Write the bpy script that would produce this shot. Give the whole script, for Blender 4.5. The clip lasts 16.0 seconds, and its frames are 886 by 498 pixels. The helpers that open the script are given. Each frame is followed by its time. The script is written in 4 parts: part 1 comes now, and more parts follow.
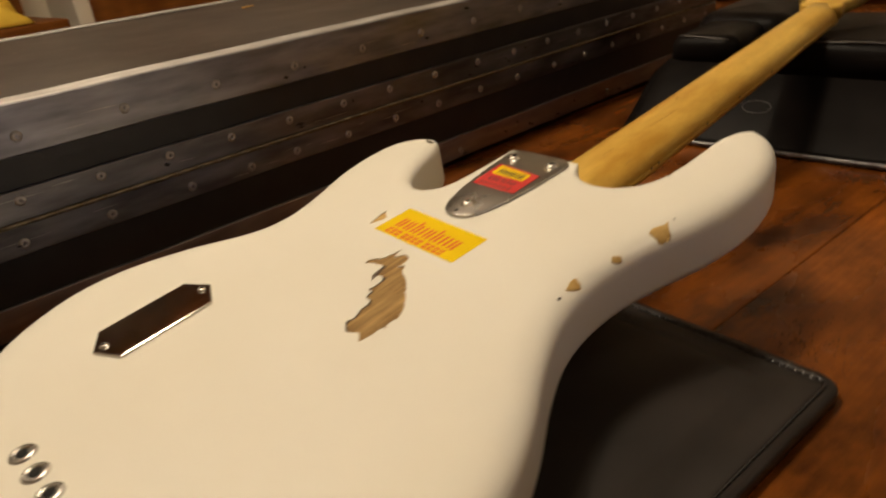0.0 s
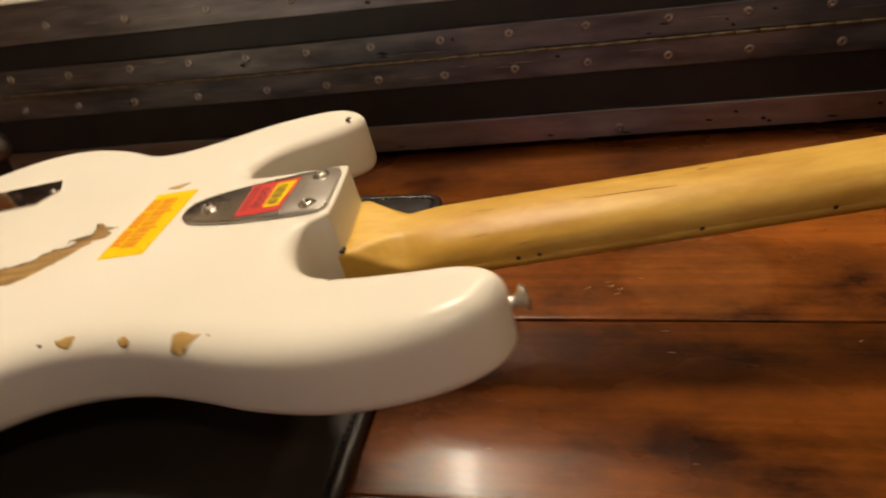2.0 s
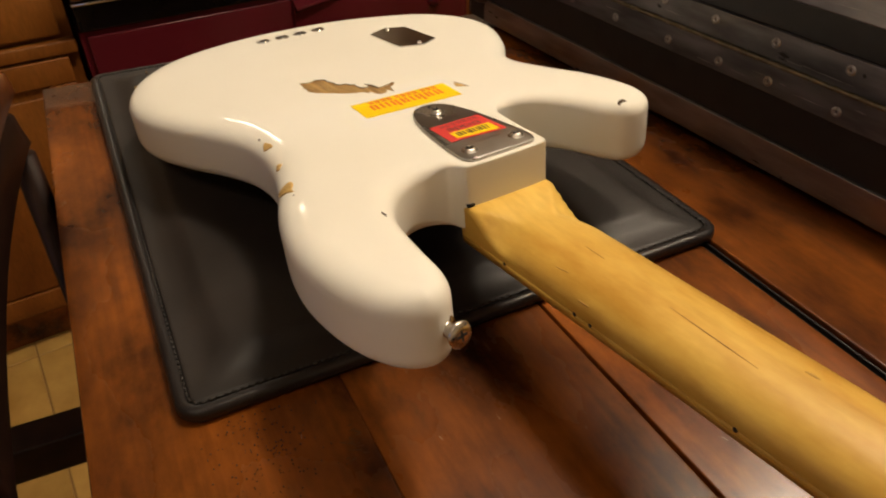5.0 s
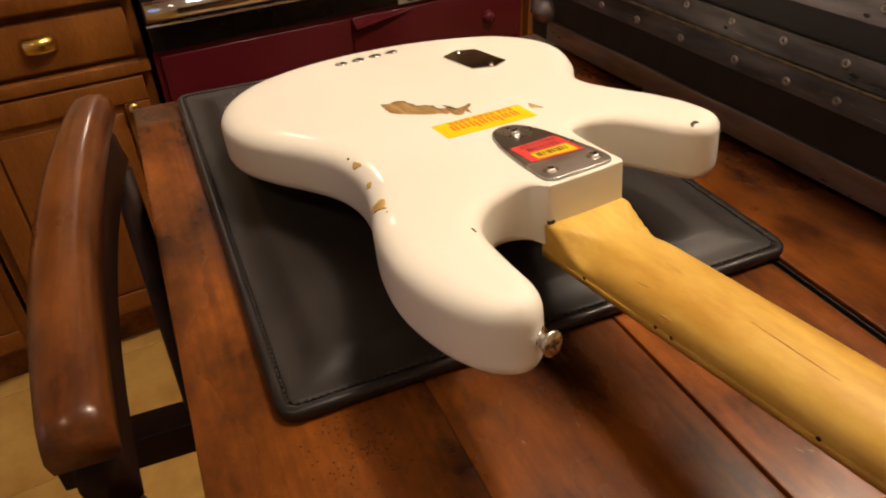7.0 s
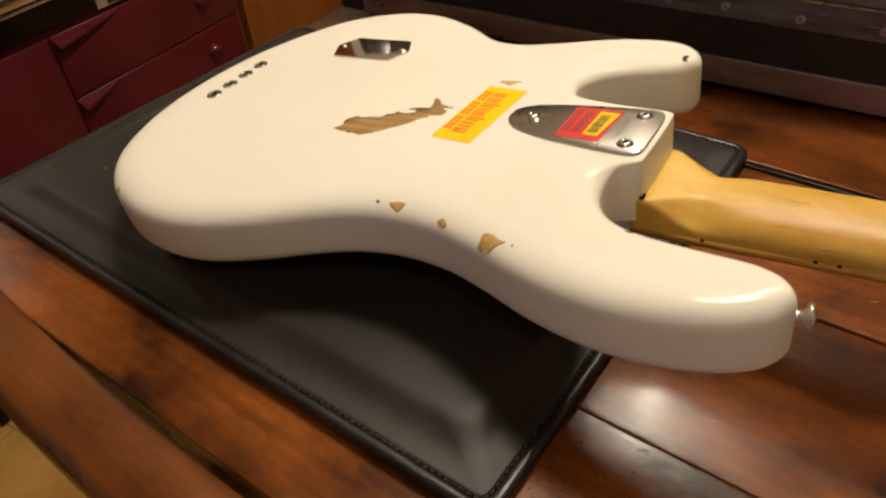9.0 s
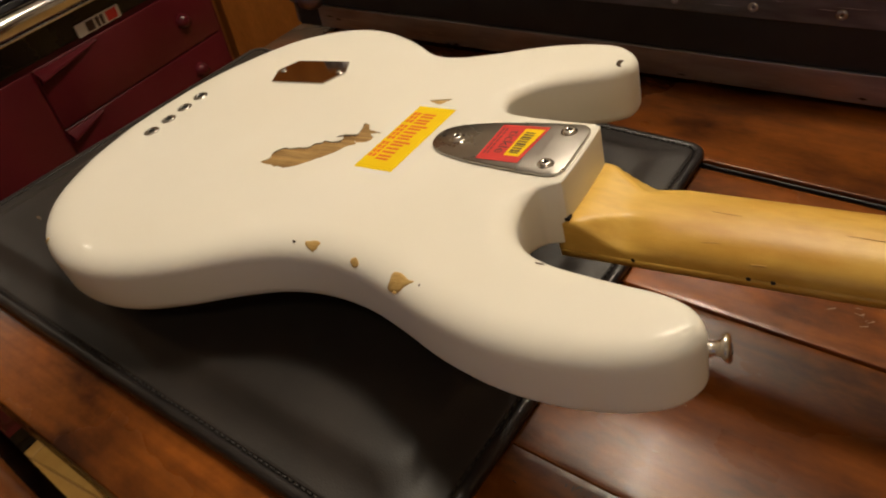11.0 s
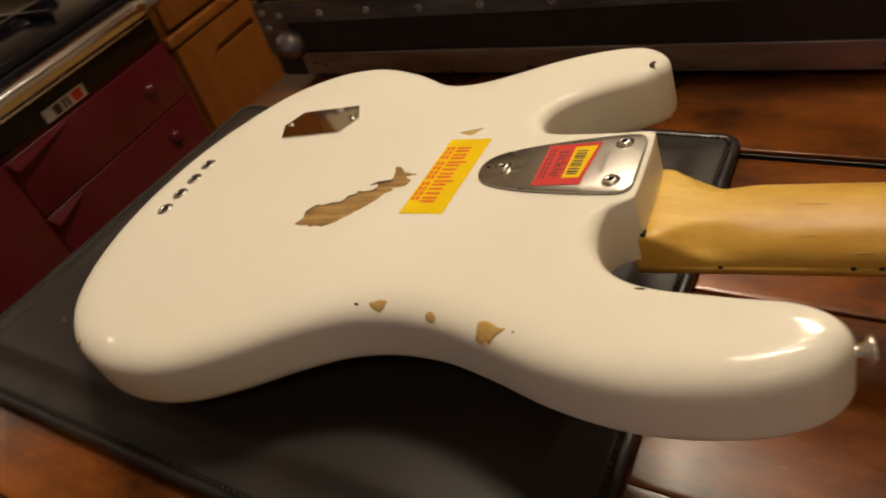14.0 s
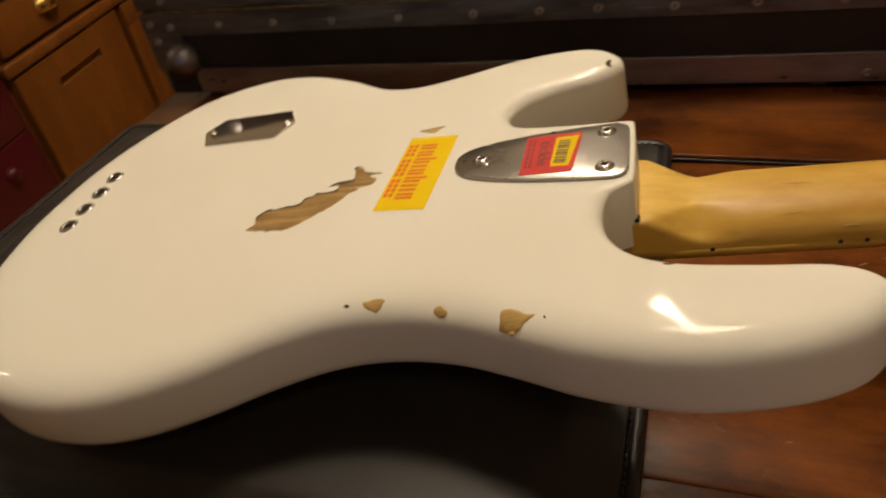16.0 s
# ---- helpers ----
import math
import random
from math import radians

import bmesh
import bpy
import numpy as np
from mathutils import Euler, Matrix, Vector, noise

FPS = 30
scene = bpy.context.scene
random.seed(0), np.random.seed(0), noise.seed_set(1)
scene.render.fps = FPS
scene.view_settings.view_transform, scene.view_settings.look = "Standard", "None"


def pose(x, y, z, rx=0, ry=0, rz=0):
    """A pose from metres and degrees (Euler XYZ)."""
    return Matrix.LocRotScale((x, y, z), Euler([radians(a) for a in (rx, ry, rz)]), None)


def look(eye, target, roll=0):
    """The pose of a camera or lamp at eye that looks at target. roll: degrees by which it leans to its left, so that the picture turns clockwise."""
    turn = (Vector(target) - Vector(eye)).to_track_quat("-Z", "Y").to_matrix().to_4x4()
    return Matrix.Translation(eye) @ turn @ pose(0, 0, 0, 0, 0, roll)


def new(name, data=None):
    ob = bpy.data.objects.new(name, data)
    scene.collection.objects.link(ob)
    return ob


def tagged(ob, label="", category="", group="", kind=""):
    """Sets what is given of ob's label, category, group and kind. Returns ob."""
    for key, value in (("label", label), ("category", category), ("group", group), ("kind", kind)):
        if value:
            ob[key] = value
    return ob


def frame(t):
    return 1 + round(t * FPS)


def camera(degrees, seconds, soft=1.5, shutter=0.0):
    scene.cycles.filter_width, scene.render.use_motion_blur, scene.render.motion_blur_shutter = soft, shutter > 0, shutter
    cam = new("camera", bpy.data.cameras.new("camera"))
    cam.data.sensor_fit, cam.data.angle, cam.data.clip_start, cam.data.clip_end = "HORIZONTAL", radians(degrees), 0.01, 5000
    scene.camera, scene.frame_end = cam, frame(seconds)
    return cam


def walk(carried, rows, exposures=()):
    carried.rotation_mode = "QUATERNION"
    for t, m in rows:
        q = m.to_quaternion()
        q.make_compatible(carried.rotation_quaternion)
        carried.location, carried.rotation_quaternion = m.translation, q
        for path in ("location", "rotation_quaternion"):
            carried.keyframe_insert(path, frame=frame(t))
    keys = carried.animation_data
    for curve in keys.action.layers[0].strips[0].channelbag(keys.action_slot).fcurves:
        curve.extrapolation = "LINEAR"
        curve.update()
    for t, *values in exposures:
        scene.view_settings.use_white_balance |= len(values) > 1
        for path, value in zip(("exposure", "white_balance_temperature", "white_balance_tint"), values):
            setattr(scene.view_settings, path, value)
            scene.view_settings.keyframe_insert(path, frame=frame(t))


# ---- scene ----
from mathutils import geometry

cam = camera(64.43, 16.0, soft=2.0, shutter=0.5)
# seconds, eye (m), turn (degrees)
PATH = [
    (0, -0.0439, -0.3107, 1.2351, 64.16, 5.69, -46.82),
    (0.5, 0.0655, -0.3493, 1.2299, 65.20, 5.01, -38.75),
    (1, 0.2275, -0.2992, 1.2027, 57.99, 4.71, -30.48),
    (1.5, 0.3416, -0.3324, 1.2124, 58.30, 4.94, -11.65),
    (2, 0.4623, -0.3764, 1.2428, 58.00, 7.13, 3.42),
    (2.5, 0.5450, -0.2910, 1.2312, 52.64, 4.54, 14.21),
    (3, 0.5934, -0.2728, 1.2318, 51.97, 7.15, 34.59),
    (3.5, 0.6429, -0.2788, 1.2242, 52.31, 6.99, 47.35),
    (4, 0.6341, -0.2701, 1.2525, 51.50, 3.05, 52.35),
    (4.5, 0.6434, -0.2526, 1.2723, 52.11, 0.55, 53.36),
    (5, 0.6465, -0.2489, 1.2713, 53.09, 0.26, 56.82),
    (5.2, 0.6495, -0.2626, 1.2690, 54.21, -0.69, 57.84),
    (7.3, 0.6503, -0.2882, 1.2891, 54.16, 1.98, 60.08),
    (7.5, 0.6392, -0.2974, 1.2892, 54.12, 2.65, 57.51),
    (8, 0.5545, -0.3432, 1.2762, 51.78, 3.96, 48.03),
    (8.5, 0.4722, -0.3779, 1.2742, 48.65, 2.17, 35.74),
    (9, 0.4383, -0.3898, 1.2960, 49.41, 3.59, 29.79),
    (9.5, 0.4644, -0.3699, 1.3036, 50.65, 4.94, 29.39),
    (10, 0.5013, -0.3445, 1.3069, 49.86, 7.85, 32.88),
    (10.2, 0.5096, -0.3342, 1.3066, 48.96, 8.40, 33.38),
    (12.3, 0.3843, -0.3423, 1.2788, 49.03, 9.24, 13.57),
    (12.5, 0.3768, -0.3470, 1.2843, 48.88, 10.11, 11.70),
    (13, 0.3684, -0.3474, 1.2917, 49.02, 10.59, 10.30),
    (13.5, 0.3679, -0.3419, 1.2866, 49.47, 12.01, 15.02),
    (14, 0.4217, -0.3315, 1.2955, 49.46, 13.64, 21.59),
    (14.5, 0.4908, -0.3239, 1.2957, 50.72, 15.04, 32.50),
    (15, 0.4880, -0.3141, 1.2924, 49.03, 15.27, 33.37),
    (15.5, 0.3824, -0.3305, 1.2796, 47.24, 8.70, 20.61),
    (16, 0.3417, -0.3510, 1.2706, 51.26, 7.63, 10.40),
]
# seconds, stops, kelvin, tint
LIGHTER = [(0, -0.57, 6320, 10), (0.5, -0.37, 5920, 11), (1, -0.39, 5920, 10), (1.5, -0.25, 6120, 10), (2, -0.21, 6220, 11), (3, -0.09, 6070, 12), (3.5, -0.1, 6070, 12),
           (4.5, -0.18, 6120, 11), (5, -0.21, 6070, 11), (7.5, 0.09, 6220, 21), (8, 0.13, 6070, 24), (8.5, -0.01, 5870, 13), (9.5, -0.25, 5870, 9), (10.2, -0.35, 5870, 9),
           (12.5, -0.58, 6120, 10), (13.5, -0.56, 6170, 10), (14.5, -0.49, 6220, 10), (15, -0.37, 6070, 9), (16, -0.63, 6220, 10)]
walk(cam, [(t, pose(*row)) for t, *row in PATH], LIGHTER)

# ---- light ----
world = bpy.data.worlds.new("world")
scene.world = world
world.use_nodes = True
world.node_tree.nodes["Background"].inputs[0].default_value = (0.29, 0.38, 0.66, 1)
world.node_tree.nodes["Background"].inputs[1].default_value = 1.4
scene.view_settings.exposure = 0.0


def area_lamp(name, m, size, watts, colour):
    lamp = bpy.data.lights.new(name, "AREA")
    lamp.shape, lamp.size, lamp.energy, lamp.color = "DISK", size, watts, colour
    ob = new(name, lamp)
    ob.matrix_world = m
    return ob


WARM = (1.0, 0.815, 0.575)
area_lamp("lamp_glow", look((0.24, 0.48, 2.676), (0.24, 0.40, 0.0)), 0.08, 5, WARM)
area_lamp("unseen_shade_glow", look((0.24, 0.48, 2.680), (0.24, 0.40, 0.0)), 0.36, 18.5, WARM)
area_lamp("hood_glow", look((-1.22, 0.09, 1.61), (-0.2, -0.05, 0.9)), 0.09, 0.8, WARM)
# warm fill from the south, added with no lamp known there
area_lamp("unseen_shade_glow", look((0.9, -1.2, 2.678), (0.9, -1.2, 0.0)), 0.40, 3.8, WARM)

# ---- materials ----


def shader(name, colour, rough=0.5, metal=0.0, second=None, scale=8.0, stretch=(1, 1, 1), mix=(0.35, 0.65), bump=0.0,
           bump_scale=200.0, coat=0.0, rough_vary=0.0, detail=6.0, spec=0.5, each=0.0, grain=0.0, coat_rough=0.12, ring=None, fine=0.5):
    """A node material: two colours mixed by stretched noise, fine bump, uneven gloss and, for pieces, a shift from one to the next."""
    m = bpy.data.materials.new(name)
    m.use_nodes = True
    n, link = m.node_tree.nodes, m.node_tree.links
    p = n["Principled BSDF"]
    p.inputs["Roughness"].default_value, p.inputs["Metallic"].default_value = rough, metal
    p.inputs["Coat Weight"].default_value, p.inputs["Coat Roughness"].default_value = coat, coat_rough
    p.inputs["Specular IOR Level"].default_value = spec
    c = n.new("ShaderNodeTexCoord")
    mp = n.new("ShaderNodeMapping")
    mp.inputs["Scale"].default_value = stretch
    link.new(c.outputs["Object"], mp.inputs["Vector"])
    place = mp.outputs["Vector"]
    if each:
        info = n.new("ShaderNodeObjectInfo")
        add = n.new("ShaderNodeVectorMath")
        add.operation = "ADD"
        mul = n.new("ShaderNodeMath")
        mul.operation, mul.inputs[1].default_value = "MULTIPLY", 37.0
        link.new(info.outputs["Random"], mul.inputs[0])
        link.new(place, add.inputs[0])
        link.new(mul.outputs[0], add.inputs[1])
        place = add.outputs[0]
    t1 = n.new("ShaderNodeTexNoise")
    t1.inputs["Scale"].default_value, t1.inputs["Detail"].default_value, t1.inputs["Roughness"].default_value = scale, detail, fine
    link.new(place, t1.inputs["Vector"])
    ramp = n.new("ShaderNodeValToRGB")
    ramp.color_ramp.elements[0].position, ramp.color_ramp.elements[1].position = mix
    ramp.color_ramp.elements[0].color = (*colour, 1)
    ramp.color_ramp.elements[1].color = (*(second or colour), 1)
    link.new(t1.outputs["Fac"], ramp.inputs["Fac"])
    out = ramp.outputs["Color"]
    if each:
        hsv = n.new("ShaderNodeHueSaturation")
        rng = n.new("ShaderNodeMapRange")
        rng.inputs["To Min"].default_value, rng.inputs["To Max"].default_value = 1 - each, 1 + each
        link.new(info.outputs["Random"], rng.inputs["Value"])
        link.new(rng.outputs["Result"], hsv.inputs["Value"])
        link.new(out, hsv.inputs["Color"])
        out = hsv.outputs["Color"]
    if grain:
        far = n.new("ShaderNodeMapping")
        far.inputs["Scale"].default_value = (2.2, 70, 70)
        link.new(place, far.inputs["Vector"])
        t4 = n.new("ShaderNodeTexNoise")
        t4.inputs["Scale"].default_value, t4.inputs["Detail"].default_value = 2.0, 7
        link.new(far.outputs["Vector"], t4.inputs["Vector"])
        r4 = n.new("ShaderNodeMapRange")
        r4.inputs["From Min"].default_value, r4.inputs["From Max"].default_value = 0.32, 0.68
        r4.inputs["To Min"].default_value, r4.inputs["To Max"].default_value = 1 - grain, 1 + grain * 0.5
        link.new(t4.outputs["Fac"], r4.inputs["Value"])
        sc = n.new("ShaderNodeVectorMath")
        sc.operation = "SCALE"
        link.new(out, sc.inputs[0])
        link.new(r4.outputs["Result"], sc.inputs["Scale"])
        out = sc.outputs[0]
    if ring:
        u, v, r, tone = ring
        dist = n.new("ShaderNodeVectorMath")
        dist.operation, dist.inputs[1].default_value = "DISTANCE", (u, v, 0.95)
        wob = n.new("ShaderNodeVectorMath")
        wob.operation, wob.inputs[1].default_value = "MULTIPLY_ADD", (0.012, 0.012, 0.012)
        link.new(t1.outputs["Color"], wob.inputs[0])
        link.new(c.outputs["Object"], wob.inputs[2])
        link.new(wob.outputs[0], dist.inputs[0])
        edge = n.new("ShaderNodeMapRange")
        edge.inputs["From Min"].default_value, edge.inputs["From Max"].default_value = r * 1.06, r * 0.94
        edge.inputs["To Max"].default_value = 0.13
        link.new(dist.outputs["Value"], edge.inputs["Value"])
        blend = n.new("ShaderNodeMix")
        blend.data_type = "RGBA"
        blend.inputs[7].default_value = (*tone, 1)
        link.new(edge.outputs["Result"], blend.inputs[0])
        link.new(out, blend.inputs[6])
        out = blend.outputs[2]
    link.new(out, p.inputs["Base Color"])
    if rough_vary:
        t3 = n.new("ShaderNodeTexNoise")
        t3.inputs["Scale"].default_value, t3.inputs["Detail"].default_value = scale * 0.6, 8
        link.new(mp.outputs["Vector"], t3.inputs["Vector"])
        rr = n.new("ShaderNodeMapRange")
        rr.inputs["From Min"].default_value, rr.inputs["From Max"].default_value = 0.3, 0.7
        rr.inputs["To Min"].default_value, rr.inputs["To Max"].default_value = rough - rough_vary, rough + rough_vary
        link.new(t3.outputs["Fac"], rr.inputs["Value"])
        link.new(rr.outputs["Result"], p.inputs["Roughness"])
    if bump:
        t2 = n.new("ShaderNodeTexNoise")
        t2.inputs["Scale"].default_value, t2.inputs["Detail"].default_value = bump_scale, 4
        link.new(mp.outputs["Vector"], t2.inputs["Vector"])
        b = n.new("ShaderNodeBump")
        b.inputs["Strength"].default_value, b.inputs["Distance"].default_value = bump, 0.002
        link.new(t2.outputs["Fac"], b.inputs["Height"])
        link.new(b.outputs["Normal"], p.inputs["Normal"])
    return m


def glow(name, colour, strength):
    m = bpy.data.materials.new(name)
    m.use_nodes = True
    p = m.node_tree.nodes["Principled BSDF"]
    p.inputs["Emission Color"].default_value, p.inputs["Emission Strength"].default_value = (*colour, 1), strength
    p.inputs["Base Color"].default_value = (*colour, 1)
    return m


PAINT = shader("aged_white_paint", (0.80, 0.765, 0.66), 0.5, second=(0.84, 0.81, 0.72), scale=6, mix=(0.3, 0.7), bump=0.015, bump_scale=60, coat=0.32, rough_vary=0.05, spec=0.08, coat_rough=0.05)
BARE = shader("bare_alder", (0.20, 0.105, 0.033), 0.65, second=(0.46, 0.290, 0.105), scale=38, stretch=(0.5, 2.4, 1), mix=(0.30, 0.62), bump=0.35, bump_scale=500, spec=0.2, fine=0.68, grain=0.36)
CHIPWOOD = shader("pale_bare_wood", (0.40, 0.240, 0.070), 0.6, second=(0.57, 0.385, 0.135), scale=70, stretch=(0.6, 2, 1), mix=(0.3, 0.65), bump=0.2, bump_scale=500, spec=0.2)
DARKCHIP = shader("dirt_in_chip", (0.035, 0.022, 0.012), 0.8, second=(0.11, 0.065, 0.03), scale=300)
MAPLE = shader("aged_maple", (0.48, 0.252, 0.029), 0.38, second=(0.82, 0.555, 0.120), scale=6, stretch=(0.7, 2.0, 2.0), mix=(0.38, 0.62), bump=0.03, bump_scale=120, rough_vary=0.08, spec=0.32, grain=0.05, fine=0.62)
NECKMARK = shader("neck_grime", (0.38, 0.20, 0.035), 0.6, second=(0.50, 0.30, 0.07), scale=200)
DOT = shader("side_dot", (0.012, 0.010, 0.010), 0.4)
CHROME = shader("worn_chrome", (0.44, 0.42, 0.39), 0.28, 1.0, second=(0.50, 0.478, 0.45), scale=40, rough_vary=0.04, bump=0.01, bump_scale=400)
MIRROR = shader("polished_chrome", (0.62, 0.60, 0.57), 0.06, 1.0, second=(0.66, 0.64, 0.61), scale=20)
STEEL = shader("screw_steel", (0.70, 0.67, 0.62), 0.25, 1.0, second=(0.45, 0.42, 0.38), scale=300, mix=(0.45, 0.7))
RAILCHROME = shader("rail_chrome", (0.62, 0.62, 0.63), 0.13, 1.0, second=(0.68, 0.68, 0.69), scale=20)
BLACK = shader("hollow_black", (0.006, 0.005, 0.005), 0.9)
YELLOW = shader("yellow_sticker", (0.84, 0.58, 0.003), 0.55, second=(0.88, 0.62, 0.005), scale=30, spec=0.06)
RED = shader("red_sticker", (0.58, 0.045, 0.040), 0.55, second=(0.64, 0.06, 0.05), scale=30, spec=0.2)
ORANGEINK = shader("orange_red_ink", (0.72, 0.13, 0.012), 0.4, second=(0.76, 0.15, 0.015), scale=30)
DARKINK = shader("dark_ink", (0.05, 0.022, 0.02), 0.5)
LEATHER = shader("black_leather", (0.0195, 0.0163, 0.0146), 0.44, second=(0.031, 0.0258, 0.0232), scale=18, bump=0.10, bump_scale=900, rough_vary=0.04, spec=0.35)
BAGLEATHER = shader("glossy_black_leather", (0.0055, 0.0045, 0.0042), 0.36, second=(0.010, 0.008, 0.0075), scale=18, bump=0.10, bump_scale=700, rough_vary=0.07, spec=0.035)
DENT = shader("dull_dent", (0.035, 0.016, 0.008), 0.75, second=(0.07, 0.03, 0.014), scale=200, spec=0.1)
YELLOWWOOD = shader("pale_orange_wood", (0.62, 0.34, 0.08), 0.5, second=(0.70, 0.42, 0.12), scale=80)
EMBOSS = shader("embossed_line", (0.05, 0.043, 0.04), 0.4)
LEATHEREDGE = shader("black_leather_edge", (0.012, 0.010, 0.010), 0.3, second=(0.022, 0.018, 0.017), scale=40, bump=0.15, bump_scale=700)
THREAD = shader("black_thread", (0.018, 0.015, 0.013), 0.6, second=(0.034, 0.028, 0.025), scale=300)
TABLEWOOD = shader("table_wood", (0.026, 0.0064, 0.0015), 0.26, second=(0.290, 0.083, 0.0090), scale=9, stretch=(0.7, 1.25, 1.25), mix=(0.36, 0.72), bump=0.22, bump_scale=40, coat=0.12, rough_vary=0.05, detail=12, spec=0.23, each=0.16, grain=0.20, coat_rough=0.12, ring=(0.577, 0.107, 0.050, (0.36, 0.15, 0.04)), fine=0.64)
TABLEDARK = shader("table_gap", (0.008, 0.004, 0.003), 0.6)
CRUMB = shader("grit", (0.02, 0.010, 0.006), 0.8)
SCUFF = shader("pale_scuff", (0.30, 0.20, 0.12), 0.5, second=(0.18, 0.09, 0.04), scale=300)
LAMINATE = shader("black_laminate", (0.010, 0.008, 0.008), 0.42, second=(0.018, 0.015, 0.014), scale=30, bump=0.06, bump_scale=500)
LIDTOP = shader("worn_laminate", (0.029, 0.020, 0.015), 0.5, second=(0.050, 0.036, 0.027), scale=9, bump=0.05, bump_scale=300, rough_vary=0.1, spec=0.35)
# light put into the colour: lamp on top, sky on lid, glow on base
ALUTOP = shader("lamp_lit_aluminium", (0.42, 0.40, 0.38), 0.55, 1.0, second=(0.66, 0.64, 0.62), scale=22, stretch=(1, 4, 4), mix=(0.3, 0.7), rough_vary=0.1, bump=0.2, bump_scale=120)
ALULID = shader("sky_lit_aluminium", (0.17, 0.165, 0.18), 0.42, 1.0, second=(0.38, 0.37, 0.40), scale=16, stretch=(1, 5, 5), mix=(0.3, 0.75), rough_vary=0.12, bump=0.12, bump_scale=150)
ALUBASE = shader("light_catching_aluminium", (0.25, 0.23, 0.235), 0.40, 1.0, second=(0.45, 0.42, 0.43), scale=16, stretch=(1, 5, 5), mix=(0.3, 0.75), rough_vary=0.12, bump=0.14, bump_scale=150)
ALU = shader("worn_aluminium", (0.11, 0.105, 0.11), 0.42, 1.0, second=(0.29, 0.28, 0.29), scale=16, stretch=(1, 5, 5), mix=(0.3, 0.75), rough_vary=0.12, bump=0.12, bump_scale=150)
RIVET = shader("rivet_metal", (0.52, 0.49, 0.46), 0.32, 1.0, second=(0.34, 0.32, 0.30), scale=200)
BRASSLINE = shader("brassy_hinge", (0.17, 0.14, 0.08), 0.45, 1.0, second=(0.27, 0.23, 0.16), scale=80)
PINE = shader("honey_pine", (0.150, 0.045, 0.005), 0.5, second=(0.235, 0.084, 0.012), scale=7, stretch=(2, 2, 0.35), mix=(0.3, 0.7), bump=0.03, bump_scale=60, rough_vary=0.08, grain=0.2, spec=0.2)
BRASS = shader("brass", (0.72, 0.50, 0.14), 0.25, 1.0, second=(0.60, 0.40, 0.10), scale=60)
ENAMEL = shader("burgundy_enamel", (0.068, 0.0050, 0.0088), 0.25, second=(0.084, 0.0072, 0.0120), scale=5, coat=0.1, spec=0.3)
BLACKENAMEL = shader("black_enamel", (0.007, 0.0065, 0.0085), 0.2, second=(0.010, 0.009, 0.012), scale=20, spec=0.28)
TILE = shader("cream_floor_tile", (0.33, 0.175, 0.036), 0.42, second=(0.52, 0.320, 0.085), scale=7, mix=(0.3, 0.7), bump=0.06, bump_scale=40, rough_vary=0.1, each=0.08, fine=0.62)
GROUT = shader("floor_grout", (0.26, 0.145, 0.04), 0.8, second=(0.30, 0.17, 0.05), scale=30)
PLASTER = shader("cream_plaster", (0.62, 0.54, 0.42), 0.8, second=(0.68, 0.60, 0.47), scale=3, bump=0.05, bump_scale=60)
CEILINGWHITE = shader("white_ceiling_paint", (0.76, 0.73, 0.68), 0.8, second=(0.80, 0.77, 0.72), scale=3, bump=0.05, bump_scale=60)
WHITEWOOD = shader("white_gloss_wood", (0.74, 0.68, 0.58), 0.4, second=(0.78, 0.72, 0.62), scale=6)
CLOTH = shader("yellow_cloth", (0.72, 0.46, 0.035), 0.85, second=(0.80, 0.54, 0.06), scale=20, bump=0.3, bump_scale=400)
CHAIRWOOD = shader("chair_wood", (0.042, 0.010, 0.0025), 0.30, second=(0.200, 0.064, 0.011), scale=11, stretch=(0.7, 1.6, 1.6), mix=(0.34, 0.68), coat=0.2, rough_vary=0.1, bump=0.10, bump_scale=60, spec=0.25, coat_rough=0.1, grain=0.22, fine=0.66)
# the chair's wood again, with the shade below its top rail painted in
CHAIRSHADE = shader("chair_wood_shaded", (0.008, 0.003, 0.0018), 0.5, second=(0.022, 0.008, 0.004), scale=14, stretch=(0.6, 2, 2), bump=0.05, bump_scale=70, spec=0.15)
TAGWHITE = shader("tag_white", (0.72, 0.68, 0.62), 0.4)

# ---- building helpers ----


def part(name, bm, material, parent=None, label="", smooth=True):
    me = bpy.data.meshes.new(name)
    bm.to_mesh(me)
    bm.free()
    if smooth:
        me.shade_smooth()
    me.materials.append(material)
    ob = new(name, me)
    ob.parent = parent
    if label:
        ob["label"] = label
    return ob


def twin(ob, m, parent=None):
    """Another object on the same mesh."""
    o = ob.copy()
    scene.collection.objects.link(o)
    o.parent = parent or ob.parent
    o.matrix_basis = m
    return o


def thing(name, m, label, category, group="", kind=""):
    ob = new(name)
    ob.empty_display_size = 0.05
    ob.matrix_world = m
    return tagged(ob, label, category, group, kind)


def block(x0, x1, y0, y1, z0, z1, bevel=0.0, segments=2, bm=None):
    bm = bm or bmesh.new()
    m = Matrix.LocRotScale(((x0 + x1) / 2, (y0 + y1) / 2, (z0 + z1) / 2), None, (x1 - x0, y1 - y0, z1 - z0))
    vs = bmesh.ops.create_cube(bm, size=1, matrix=m)["verts"]
    if bevel:
        edges = list({e for v in vs for e in v.link_edges})
        bmesh.ops.bevel(bm, geom=edges, offset=bevel, segments=segments, profile=0.5, affect="EDGES")
    return bm


